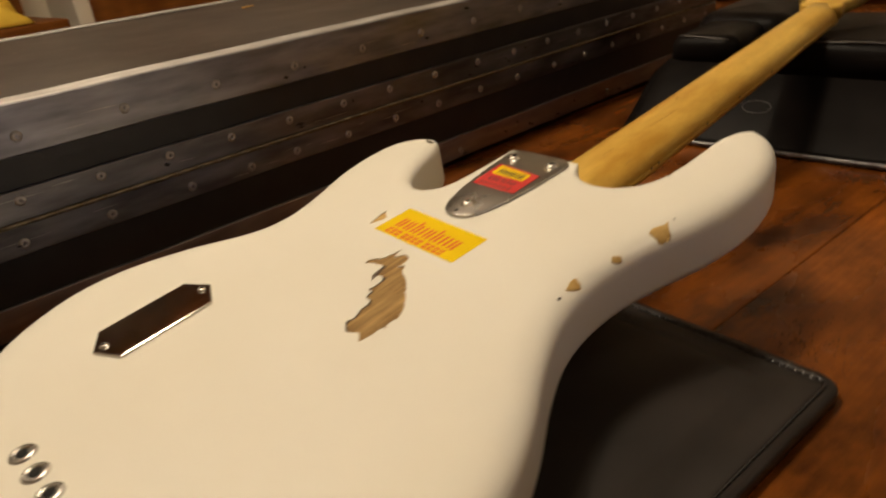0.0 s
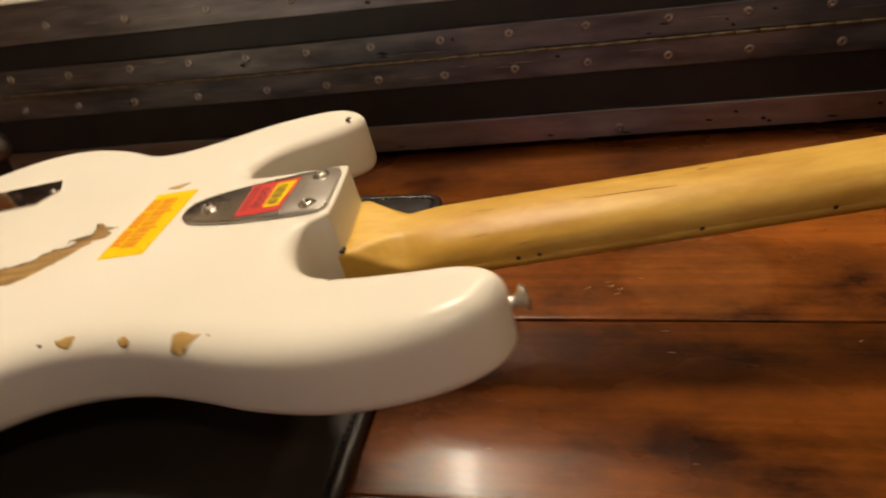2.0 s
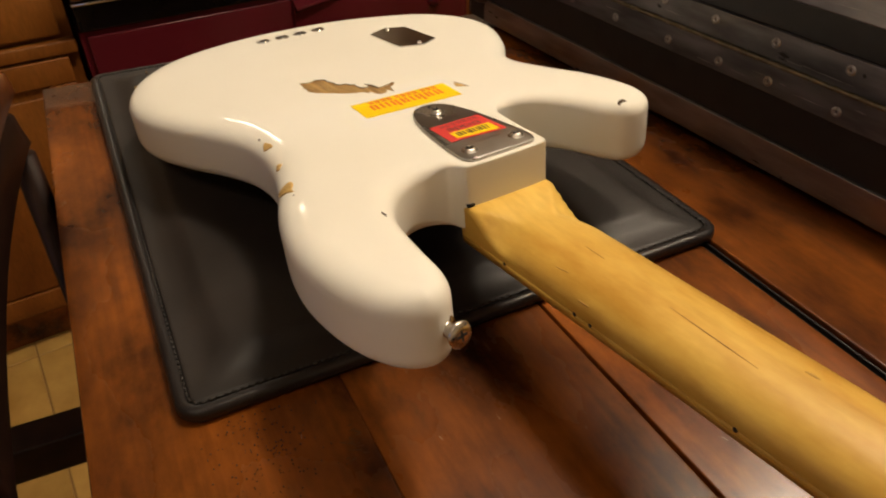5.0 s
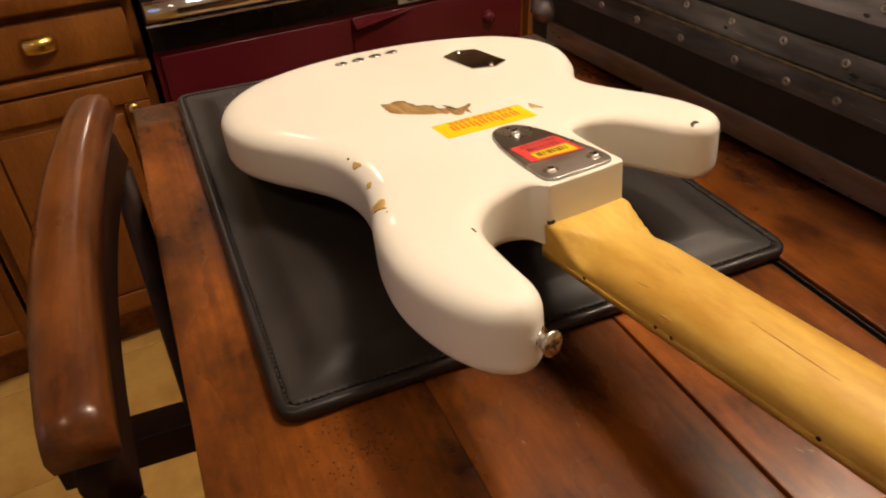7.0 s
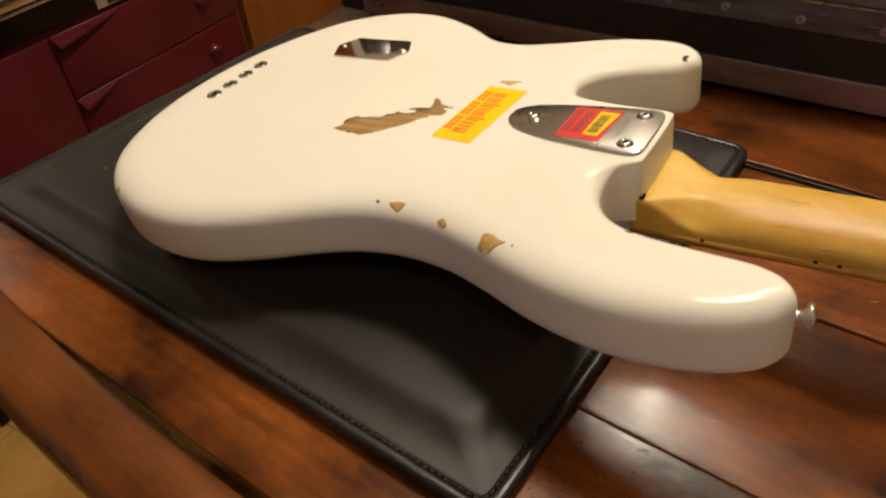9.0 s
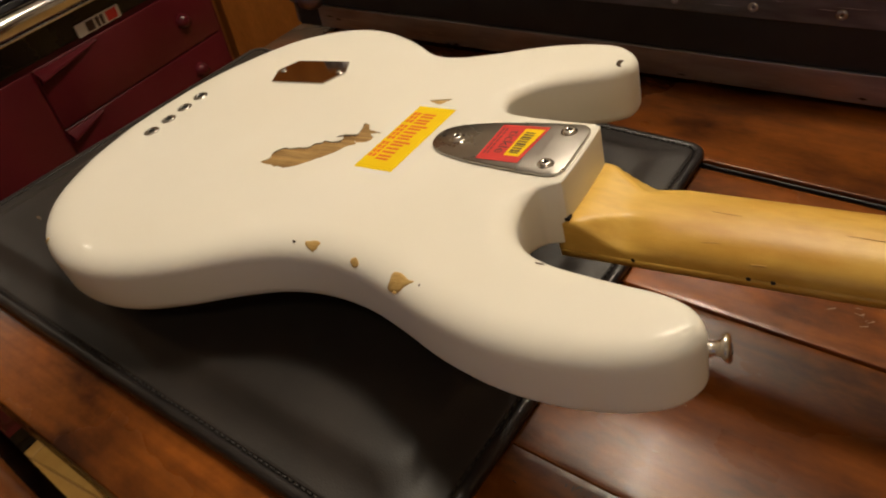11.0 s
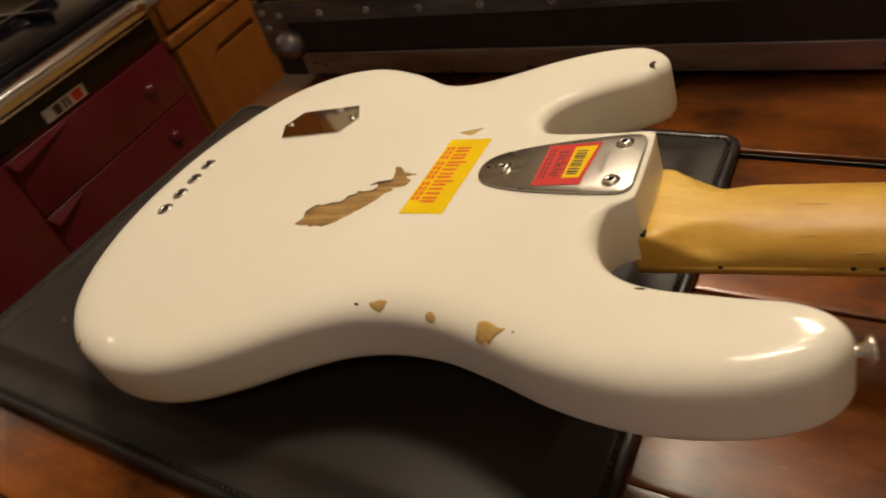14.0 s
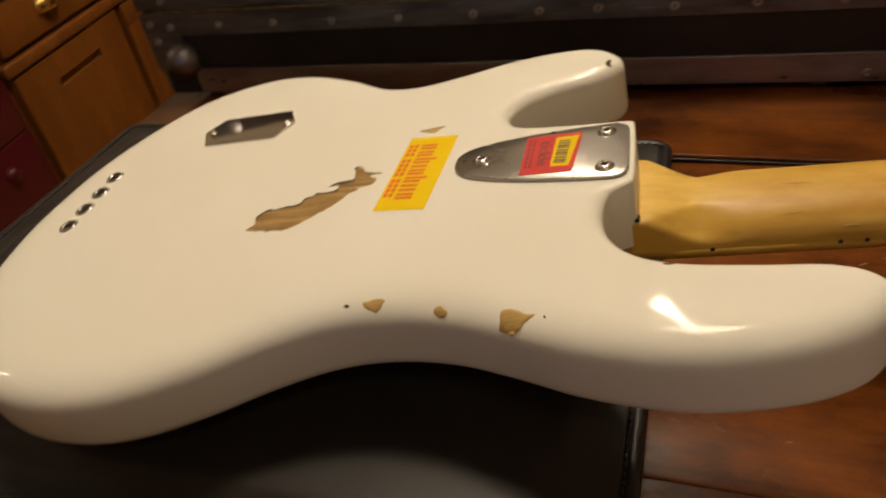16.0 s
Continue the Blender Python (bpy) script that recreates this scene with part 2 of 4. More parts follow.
def lathe(profile, n=24, bm=None, m=None):
    """Turns (radius, height) pairs round z."""
    bm = bm or bmesh.new()
    rings = []
    for r, z in profile:
        if r < 1e-6:
            rings.append([bm.verts.new((0, 0, z))])
        else:
            rings.append([bm.verts.new((r * math.cos(2 * math.pi * k / n), r * math.sin(2 * math.pi * k / n), z)) for k in range(n)])
    for a, b in zip(rings, rings[1:]):
        for k in range(n):
            quad = [a[k % len(a)], a[(k + 1) % len(a)], b[(k + 1) % len(b)], b[k % len(b)]]
            quad = list(dict.fromkeys(quad))
            if len(quad) > 2:
                bm.faces.new(quad)
    if m is not None:
        bmesh.ops.transform(bm, matrix=m, verts=[v for ring in rings for v in ring])
    bmesh.ops.recalc_face_normals(bm, faces=bm.faces)
    return bm


def loft(rings, closed=True, caps=True, bm=None):
    """Joins rings of equally many points into a skin."""
    bm = bm or bmesh.new()
    vs = [[bm.verts.new(p) for p in ring] for ring in rings]
    n = len(vs[0])
    for a, b in zip(vs, vs[1:]):
        for k in range(n if closed else n - 1):
            bm.faces.new((a[k], a[(k + 1) % n], b[(k + 1) % n], b[k]))
    if caps:
        bm.faces.new(vs[0][::-1])
        bm.faces.new(vs[-1])
    bmesh.ops.recalc_face_normals(bm, faces=bm.faces)
    return bm


def slab(points, z0, z1, bevel=0.0, bm=None):
    """A flat plate of an outline, between two heights, its upper edge eased by bevel."""
    bm = bm or bmesh.new()
    low = [bm.verts.new((x, y, z0)) for x, y in points]
    top = bm.faces.new(low)
    bm.normal_update()
    if top.normal.z < 0:
        top.normal_flip()
    r = bmesh.ops.extrude_face_region(bm, geom=[top])
    up = [g for g in r["geom"] if isinstance(g, bmesh.types.BMVert)]
    bmesh.ops.translate(bm, verts=up, vec=(0, 0, z1 - z0))
    if bevel:
        upset = set(up)
        edges = [e for e in bm.edges if e.verts[0] in upset and e.verts[1] in upset]
        bmesh.ops.bevel(bm, geom=edges, offset=bevel, segments=2, profile=0.5, affect="EDGES")
    bmesh.ops.recalc_face_normals(bm, faces=bm.faces)
    return bm


def spline(points, steps, closed=True):
    """Catmull-Rom through the points."""
    n, out = len(points), []
    for i in range(n if closed else n - 1):
        p = [np.array(points[j % n] if closed else points[min(max(j, 0), n - 1)], float) for j in (i - 1, i, i + 1, i + 2)]
        for s in range(steps):
            t = s / steps
            out.append(0.5 * (2 * p[1] + (p[2] - p[0]) * t + (2 * p[0] - 5 * p[1] + 4 * p[2] - p[3]) * t * t + (3 * p[1] - p[0] - 3 * p[2] + p[3]) * t**3))
    if not closed:
        out.append(np.array(points[-1], float))
    return out


def rounded_rect(x0, x1, y0, y1, r, n=6):
    out = []
    for cx, cy, a in ((x1 - r, y1 - r, 0), (x0 + r, y1 - r, 90), (x0 + r, y0 + r, 180), (x1 - r, y0 + r, 270)):
        out += [(cx + r * math.cos(radians(a + 90 * k / n)), cy + r * math.sin(radians(a + 90 * k / n))) for k in range(n + 1)]
    return out


def tube(points, radius, n=10):
    """A round bar along points."""
    pts = [Vector(p) for p in points]
    rings = []
    for i, p in enumerate(pts):
        d = (pts[min(i + 1, len(pts) - 1)] - pts[max(i - 1, 0)]).normalized()
        a = d.orthogonal().normalized() if abs(d.z) > 0.99 else d.cross(Vector((0, 0, 1))).normalized()
        b = d.cross(a)
        r = radius[i] if isinstance(radius, (list, tuple)) else radius
        rings.append([p + r * (math.cos(2 * math.pi * k / n) * a + math.sin(2 * math.pi * k / n) * b) for k in range(n)])
    return loft(rings)


# ---- the room ----
TOP = 0.95
X0, X1, Y0, Y1, CEIL = -1.62, 2.6, -2.4, 2.95, 2.75


def wall(name, x0, x1, y0, y1, z0=0.0, z1=CEIL):
    return tagged(part(name, block(x0, x1, y0, y1, z0, z1), PLASTER, None, smooth=False), "cream painted plaster wall of the kitchen", "wall", kind="structure")


wall("wall_west", X0 - 0.12, X0, Y0, Y1)
wall("wall_east", X1, X1 + 0.12, Y0, Y1)
wall("wall_north", X0 - 0.12, X1 + 0.12, Y1, Y1 + 0.12)
south = thing("wall_south", Matrix(), "cream plaster wall with a window opening", "wall", kind="structure")
for a, b, c, d in ((X0 - 0.12, -0.4, 0, CEIL), (0.8, X1 + 0.12, 0, CEIL), (-0.4, 0.8, 0, 1.05), (-0.4, 0.8, 2.0, CEIL)):
    part("wall_piece", block(a, b, Y0 - 0.12, Y0, c, d), PLASTER, south, smooth=False)
win = thing("window_1", Matrix(), "white wooden window with the dusk outside", "window", kind="structure")
for a, b, c, d in ((-0.4, -0.34, 1.05, 2.0), (0.74, 0.8, 1.05, 2.0), (0.17, 0.23, 1.11, 1.94), (-0.34, 0.74, 1.05, 1.11), (-0.34, 0.74, 1.94, 2.0)):
    part("window_frame", block(a, b, Y0 - 0.09, Y0 - 0.03, c, d, 0.006), WHITEWOOD, win)
tagged(part("ceiling", block(X0 - 0.12, X1 + 0.12, Y0 - 0.12, Y1 + 0.12, CEIL, CEIL + 0.1), CEILINGWHITE, None, smooth=False), "plain white ceiling", "ceiling", kind="structure")

# an unseen dark beam by the north wall, added to darken the chrome's reflections
beam = part("beam", block(0.10, X1 - 0.001, Y1 - 0.50, Y1 - 0.20, CEIL - 0.16, CEIL - 0.001, 0.008), CHAIRWOOD)
tagged(beam, "unseen dark timber beam added to darken the chrome's reflections", "beam", kind="structure")

# ---- ceiling lamps ----


def ceiling_lamp(x, y, drop, r, power):
    lamp = thing("ceiling_lamp", pose(x, y, CEIL), "unseen round opal glass ceiling lamp giving warm light", "lamp", "ceiling lamps")
    part("ceiling_rose", lathe([(0, 0), (0.06, 0), (0.055, -0.02), (0, -0.022)]), WHITEWOOD, lamp)
    part("stem", lathe([(0.008, -0.02), (0.008, -drop + 0.03)], 10), BRASS, lamp)
    part("shade", lathe([(0.02, -drop + 0.04), (r * 0.78, -drop + 0.03), (r, -drop + 0.005), (r - 0.005, -drop), (0, -drop + 0.004)]), glow("opal_glow", (1.0, 0.78, 0.48), power), lamp)


# a long opal glass hanging close under the ceiling
pendant = thing("pendant_lamp", pose(0.195, 1.275, CEIL), "long narrow opal glass pendant lamp giving warm light", "lamp")
part("ceiling_rose", lathe([(0, 0), (0.045, 0), (0.040, -0.018), (0, -0.020)]), WHITEWOOD, pendant)
part("shade", lathe([(0.014, -0.018), (0.024, -0.030), (0.029, -0.055), (0.029, -0.235), (0.025, -0.258), (0.013, -0.272), (0, -0.276)]), glow("bright_opal_glow", WARM, 245), pendant)
batten = thing("batten_lamp", pose(0.205, 0.0, CEIL), "long opal batten lamp under the ceiling giving warm light", "lamp")
part("base", block(-0.022, 0.022, 0.70, 1.22, -0.030, 0.0, 0.003), WHITEWOOD, batten)
part("diffuser", block(-0.018, 0.018, 0.71, 1.21, -0.058, -0.0305, 0.006), glow("batten_opal_glow", WARM, 115), batten)
ceiling_lamp(0.24, 0.48, 0.06, 0.20, 6)
# lamp body added for the southern fill, out of view
ceiling_lamp(0.9, -1.2, 0.06, 0.21, 5)

# ---- the table ----
TABLE = pose(0, 0, 0, 0, 0, -6.3)
U0, U1 = -0.172, 1.75
SEAMS = (-0.245, -0.099, 0.047, 0.1993, 0.343, 0.490, 0.637, 0.784)
table = thing("table", TABLE, "tall dark-stained plank table with a worn glossy varnish", "table")


def plank(v0, v1):
    """One board, its long upper edges worn round, with a little unevenness along it."""
    bm = bmesh.new()
    rings, n = [], 30
    for i in range(n + 1):
        u = U0 + (U1 - U0) * i / n
        w = 0.0007 * noise.noise((u * 4, v0 * 9, 0.3))
        a, b = (v + side * (0.0054 if abs(v - 0.1993) < 0.01 else 0.0001 if abs(v + 0.099) < 0.01 else 0.0009) + w for v, side in ((v0, 1), (v1, -1)))
        rings.append([(u, y, z) for y, z in ((a, TOP - 0.032), (a, TOP - 0.0014), (a + 0.0003, TOP - 0.0005), (a + 0.0007, TOP - 0.0001), (a + 0.0012, TOP), (a + 0.0050, TOP),
                                            (b - 0.0050, TOP), (b - 0.0012, TOP), (b - 0.0007, TOP - 0.0001), (b - 0.0003, TOP - 0.0005), (b, TOP - 0.0014), (b, TOP - 0.032))])
    return loft(rings, bm=bm)


# ---- black desk pad ----


def inset_rect(x0, x1, y0, y1, r, d):
    return rounded_rect(x0 + d, x1 - d, y0 + d, y1 - d, max(r - d, 0.004) if d < 0.02 else 0.005 + (d - 0.018) * 0.8, 8)


PU0, PU1, PV0, PV1 = -0.165, 0.375, -0.194, 0.213
pad = thing("desk_pad", TABLE @ pose(0, 0, TOP), "padded black leather desk pad with a stitched edge", "desk pad")
prof = ((0.003, 0.0), (0.0005, 0.002), (0.0, 0.0050), (0.0006, 0.0085), (0.0022, 0.0099), (0.0062, 0.0101), (0.0082, 0.0086), (0.0102, 0.0097), (0.0120, 0.0097),
        (0.018, 0.0099), (0.024, 0.0106), (0.029, 0.0122), (0.0335, 0.0146), (0.0370, 0.0163), (0.0395, 0.0170), (0.044, 0.0174), (0.055, 0.0177), (0.09, 0.0180))
rings = [[(x, y, z) for x, y in inset_rect(PU0, PU1, PV0, PV1, 0.016, d)] for d, z in prof]
part("edge_binding", loft(rings[:7], caps=False), LEATHEREDGE, pad, "glossy black bound edge")
part("cover", loft(rings[6:]), LEATHER, pad)
part("underside", loft([[(x, y, z) for x, y in inset_rect(PU0, PU1, PV0, PV1, 0.016, 0.004)] for z in (0.0002, 0.003)]), LEATHEREDGE, pad)
bm = bmesh.new()
line = inset_rect(PU0, PU1, PV0, PV1, 0.016, 0.0082)
walked = 0.0
for (xa, ya), (xb, yb) in zip(line, line[1:] + line[:1]):
    length = math.hypot(xb - xa, yb - ya)
    while walked < length:
        t = walked / length
        m = Matrix.Translation((xa + (xb - xa) * t, ya + (yb - ya) * t, 0.0096)) @ Matrix.Rotation(math.atan2(yb - ya, xb - xa), 4, "Z")
        block(-0.0017, 0.0017, -0.0006, 0.0006, -0.0008, 0.0007, bm=bm)
        bmesh.ops.transform(bm, matrix=m, verts=bm.verts[-8:])
        walked += 0.0048
    walked -= length
tagged(part("stitching", bm, THREAD, pad, "black thread stitches"), kind="stuff")

# ---- the bass guitar, face down; its own frame: x to the head, z out of the back ----
BASS = pose(-0.0085, -0.0019, 1.0228, 1.15, -6.52, -2.05)
bass = thing("bass_guitar", BASS, "worn cream-white electric bass guitar lying face down", "bass guitar")
# half outline points in mm, upper (long horn) side and lower (short horn) side
UPPER_SIDE = [(-45, 0), (-37, 52), (-18, 99), (14, 144), (60, 168), (105, 169), (150, 151), (188, 127), (215, 122), (245, 129), (280, 140), (315, 144),
              (342, 139), (358, 122.5), (359, 105), (345, 94.5), (320, 86), (300, 74.5), (291, 59), (295, 45), (306, 37), (330, 33.5), (350, 32), (362, 31.4),
              (366.6, 29.8), (368.4, 25.5)]
LOWER_SIDE = [(369, 0), (368.4, -25.5), (366.6, -29.8), (362, -32.4), (355.5, -37.5), (353, -50), (357, -65), (369, -77.5), (388, -85), (419, -88.5), (447, -91),
              (462.5, -99), (467.5, -112), (458.5, -127), (438, -138), (410, -144), (380, -144.5), (345, -138), (312, -127), (282, -119), (250, -117), (220, -122),
              (190, -135), (158, -153), (125, -167), (92, -172), (55, -167.5), (17, -151.5), (-15, -122.5), (-35, -82), (-44, -40)]


def edge_radius(i):
    """Rounding of the rim in mm: full round the body, tighter in the long horn's crook, nearly sharp at the neck pocket."""
    if 10 <= i <= 18:
        return (12, 11, 10, 9, 9, 8.5, 8, 8, 8)[i - 10]
    if 19 <= i <= 31:
        return (6, 3, 2, 1.6, 1.3, 1.2, 1.2, 1.2, 1.2, 1.2, 1.6, 4, 9)[i - 19]
    return 11 if i == 32 else 13


SHAPE = [(x, y, edge_radius(i)) for i, (x, y) in enumerate(UPPER_SIDE + LOWER_SIDE)]
THICK = 0.0430
WIDE = 2.3  # the back rolls over the edge more slowly than it falls
curve = spline([(x / 1000, y / 1000, r / 1000) for x, y, r in SHAPE], 6)
tangents = [curve[(i + 1) % len(curve)][:2] - curve[i - 1][:2] for i in range(len(curve))]
# outline runs clockwise seen from the back: inward is to the right
inward = [np.array((t[1], -t[0])) / np.linalg.norm(t) for t in tangents]

# how far the rolled edge reaches in, kept inside the largest circle that fits there
spot = np.array([c[:2] for c in curve])
reach = []
for c, w in zip(curve, inward):
    apart = spot - c[:2]
    ahead = apart @ w
    room = ((apart ** 2).sum(axis=1)[ahead > 1e-6] / (2 * ahead[ahead > 1e-6])).min()
    reach.append(min(c[2] * WIDE, 0.80 * room))
for _ in range(4):
    reach = [min(reach[i], sum(reach[(i + k) % len(reach)] for k in range(-4, 5)) / 9) for i in range(len(reach))]


def body_ring(extra, theta, low=False):
    out = []
    for c, w, far in zip(curve, inward, reach):
        r = min(c[2], 0.010) if low else c[2]
        d = (r if low else far) * (1 - math.cos(theta)) + extra
        z = r * (1 - math.sin(theta)) if low else r * (1 - math.sqrt(max(1 - math.cos(theta) ** 3, 0)))
        p = c[:2] + w * d
        out.append((p[0], p[1], -THICK + z if low else -z))
    return out


def back_height(x, y):
    """Height of the back at a point near its rounded edge."""
    d = min(((c[0] - x) ** 2 + (c[1] - y) ** 2, c[2], far) for c, far in zip(curve, reach))
    d, r, w = math.sqrt(d[0]), d[1], d[2]
    return 0.0 if d >= w else -r * (1 - math.sqrt(max(1 - ((w - d) / w) ** 3, 0)))


def ragged(points, amount, steps, seed, scale=420):
    """An outline with torn edges."""
    out = []
    for x, y in spline([(a / 1000, b / 1000) for a, b in points], steps):
        q = (x * scale, y * scale, seed)
        fine = (x * scale * 3.7, y * scale * 3.7, seed + 2)
        out.append((x + amount * (noise.noise(q) + 0.45 * noise.noise(fine)), y + amount * (noise.noise((q[1], q[0], seed + 5)) + 0.45 * noise.noise((fine[1], fine[0], seed)))))
    return out


WORN = [(147.8, -47.6), (152, -42), (149.5, -36.6), (150.8, -32), (155.3, -27.8), (160.2, -28.8), (165.6, -26.2), (171.3, -26), (175, -24.3), (175.8, -19.8), (182, -17.6),
        (182.3, -14.8), (188, -15.3), (193.4, -14.2), (195.5, -10.8), (192.5, -6.3), (197, -4.6), (202.6, -3.9), (203, 1), (200, 9), (202.4, 10), (206.7, 7.8), (209, 3.5),
        (216.7, 1.6), (221.4, 0.2), (214, -1.8), (218.6, -4.6), (217.9, -11), (211, -13), (207.6, -12.2), (210.3, -15.2), (205, -19.2), (201, -26), (196.5, -32), (190, -37.5),
        (182, -45.6), (173, -50.2), (166, -49.6), (161.8, -52), (161.6, -49.5)]
NICK = [(234, 45.3), (239, 46.8), (246.5, 48), (251.2, 48.4), (248.8, 45.4), (245.4, 41), (240, 42.4)]
TEAR, STEPS = 0.0010, 5
bm = bmesh.new()
tops = [math.pi / 2 * k / 14 for k in range(15)]
skin = [body_ring(0.0007, math.pi / 2)] + [body_ring(0, a) for a in tops[::-1]] + [body_ring(0, a, True) for a in tops] + [body_ring(0.0007, math.pi / 2, True)]
vs = [[bm.verts.new(p) for p in ring] for ring in skin]
n = len(curve)
for a, b in zip(vs, vs[1:]):
    for k in range(n):
        bm.faces.new((a[k], a[(k + 1) % n], b[(k + 1) % n], b[k]))
bm.faces.new(vs[-1])
holes = []
for outline in (ragged(WORN, TEAR, STEPS, 1.0), ragged(NICK, 0.0004, 3, 3.0)):
    loop = [bm.verts.new((x, y, 0)) for x, y in outline]
    holes.append((outline, loop))
loops = [vs[0]] + [loop for _, loop in holes]
flat = [v for loop in loops for v in loop]
runs, at = [], 0
for loop in loops:
    runs += [(at + k, at + (k + 1) % len(loop)) for k in range(len(loop))]
    at += len(loop)


def within(p, outline):
    inside = False
    for (xa, ya), (xb, yb) in zip(outline, outline[1:] + outline[:1]):
        if (ya > p[1]) != (yb > p[1]) and p[0] < xa + (p[1] - ya) * (xb - xa) / (yb - ya):
            inside = not inside
    return inside


filled = geometry.delaunay_2d_cdt([v.co.xy for v in flat], runs, [], 1, 1e-7)
rim_line = [(v.co.x, v.co.y) for v in vs[0]]
corner = [flat[filled[3][k][0]] if filled[3][k] else bm.verts.new((p.x, p.y, 0)) for k, p in enumerate(filled[0])]
for tri in filled[2]:
    c = sum((filled[0][k] for k in tri), Vector((0, 0))) / 3
    if within(c, rim_line) and not any(within(c, outline) for outline, _ in holes):
        bm.faces.new([corner[k] for k in tri])
for outline, loop in holes:
    low = [bm.verts.new((x, y, -0.0007)) for x, y in outline]
    for k in range(len(loop)):
        bm.faces.new((loop[k], loop[(k + 1) % len(loop)], low[(k + 1) % len(loop)], low[k]))
        edge = bm.edges.get((loop[k], loop[(k + 1) % len(loop)]))
        edge.smooth = False
bmesh.ops.recalc_face_normals(bm, faces=bm.faces)
body = part("body", bm, PAINT, bass)
for (outline, _), wood in zip(holes, (BARE, CHIPWOOD)):
    part("bare_patch", slab(outline, -0.0012, -0.0006), wood, bass, "bare wood where the paint is worn off", smooth=False)

# dirt along the torn upper edge of the worn patch
edge = ragged(WORN, TEAR, STEPS, 1.0)[2 * STEPS:18 * STEPS]
band = edge + [(x + 0.0005, y - 0.0007 - 0.0042 * max(0.0, noise.noise((x * 190, 0.5, 2.0)))) for x, y in edge[::-1]]
bm = bmesh.new()
m = len(edge)
top = [bm.verts.new((x, y, -0.00045)) for x, y in band]
for k in range(m - 1):
    bm.faces.new((top[k], top[k + 1], top[2 * m - 2 - k], top[2 * m - 1 - k]))
bmesh.ops.recalc_face_normals(bm, faces=bm.faces)
part("dark_wood_edge", bm, DARKCHIP, bass, "dark dirty edge of the worn patch", smooth=False)


def chip(points, seed, material=CHIPWOOD, amount=0.0007):
    outline = ragged(points, amount, 4, seed)
    cx, cy = np.mean([p[0] for p in outline]), np.mean([p[1] for p in outline])
    rings = [[(cx + (x - cx) * s, cy + (y - cy) * s, back_height(cx + (x - cx) * s, cy + (y - cy) * s) + h) for x, y in outline]
             for s, h in ((1.03, -0.0003), (1.0, 0.00025), (0.66, 0.0003), (0.33, 0.0003), (0.05, 0.0003))]
    return part("paint_chip", loft(rings), material, bass, "chip in the paint down to bare wood")


chip([(242.6, -109.4), (246, -108.3), (250.7, -107.4), (253.6, -108.5), (252.6, -109.6), (252.2, -111.5), (249.8, -113.2), (247.8, -112.8), (243.9, -111.3)], 1.3, amount=0.0003)
chip([(232.8, -110.9), (233.9, -110.2), (235.7, -110.6), (234.6, -111.6)], 1.9, DARKCHIP, 0.0002)
chip([(279.6, -113.7), (282.3, -112.1), (284.4, -113.5), (286.1, -115.1), (284.9, -116.8), (281.9, -116.3), (279.8, -114.9)], 2.4, amount=0.0002)
chip([(312.6, -117.9), (316.1, -117.2), (320.7, -118.7), (323.7, -120.5), (327.9, -121.1), (323.1, -124.2), (320.9, -126.5), (317, -126.9), (312, -125), (312.3, -122.1)], 3.7, amount=0.0003)
chip([(331.8, -122.4), (332.4, -122), (332.9, -122.8), (332.2, -123.2)], 9.1, DARKCHIP, 0.0001)
chip([(29, -157.5), (31, -155.5), (35, -155.5), (33, -158)], 4.1, amount=0.0005)
chip([(-6, -141), (-4, -139), (-2, -141.5)], 5.1, DARKCHIP, 0.0004)
chip([(189, -9.5), (191, -7.5), (194, -7), (195, -8.5), (192, -9)], 7.7, DARKCHIP, 0.0006)
chip([(200, 8.5), (201, 8), (202, 8.8)], 8.1, BARE, 0.0002)
chip([(381, -91), (384, -90), (386, -91), (383, -92)], 6.1, DARKCHIP, 0.0002)

# neck plate, rounded towards the tail
half = [(268, 0), (269.5, 7), (275, 12.5), (286, 17), (305, 21.3), (330, 24.3), (352, 25.8), (361, 25), (365.3, 20.5), (366, 12)]
plate_line = [(x / 1000, y / 1000) for x, y in half] + [(0.366, 0.0)] + [(x / 1000, -y / 1000 - 0.0005) for x, y in half[:0:-1]]
plate = part("neck_plate", slab([tuple(p) for p in spline(plate_line, 4)], 0.0, 0.0022, 0.0007), CHROME, bass, "worn chrome three-screw neck plate")


def cross_screw(x, y, z, r, parent, name="screw"):
    """A raised screw head with a cross recess."""
    ob = part(name, lathe([(0, -0.0004), (r * 0.12, -0.0002), (r * 0.35, 0.0010), (r * 0.7, 0.0011), (r * 0.95, 0.0005), (r, -0.0006), (r * 1.18, -0.0007), (r * 1.22, -0.0012)], 20), STEEL, parent)
    ob.matrix_basis = pose(x, y, z, 0, 0, 25)
    slots = block(-r * 0.5, r * 0.5, -r * 0.11, r * 0.11, 0.0004, 0.0012)
    block(-r * 0.11, r * 0.11, -r * 0.5, r * 0.5, 0.0004, 0.00121, bm=slots)
    part("cross_slot", slots, BLACK, ob, smooth=False)
    return ob


for x, y in ((0.284, 0.0), (0.3535, 0.0170), (0.3535, -0.0172)):
    cross_screw(x, y, 0.0030, 0.0044, plate)
part("spare_hole", lathe([(0.0012, 0.0), (0.0, 0.0001)], 12, m=pose(0.2735, 0.001, 0.0023)), BLACK, plate)

bm = bmesh.new()
for k in range(7):
    y = 0.0095 - k * 0.0030
    block(0.3440, 0.3468, y - 0.0009, y + 0.0009, 0.0020, 0.00228, bm=bm)
part("stamped_mark", bm, CHROME, plate, "faint stamped marks", smooth=False)


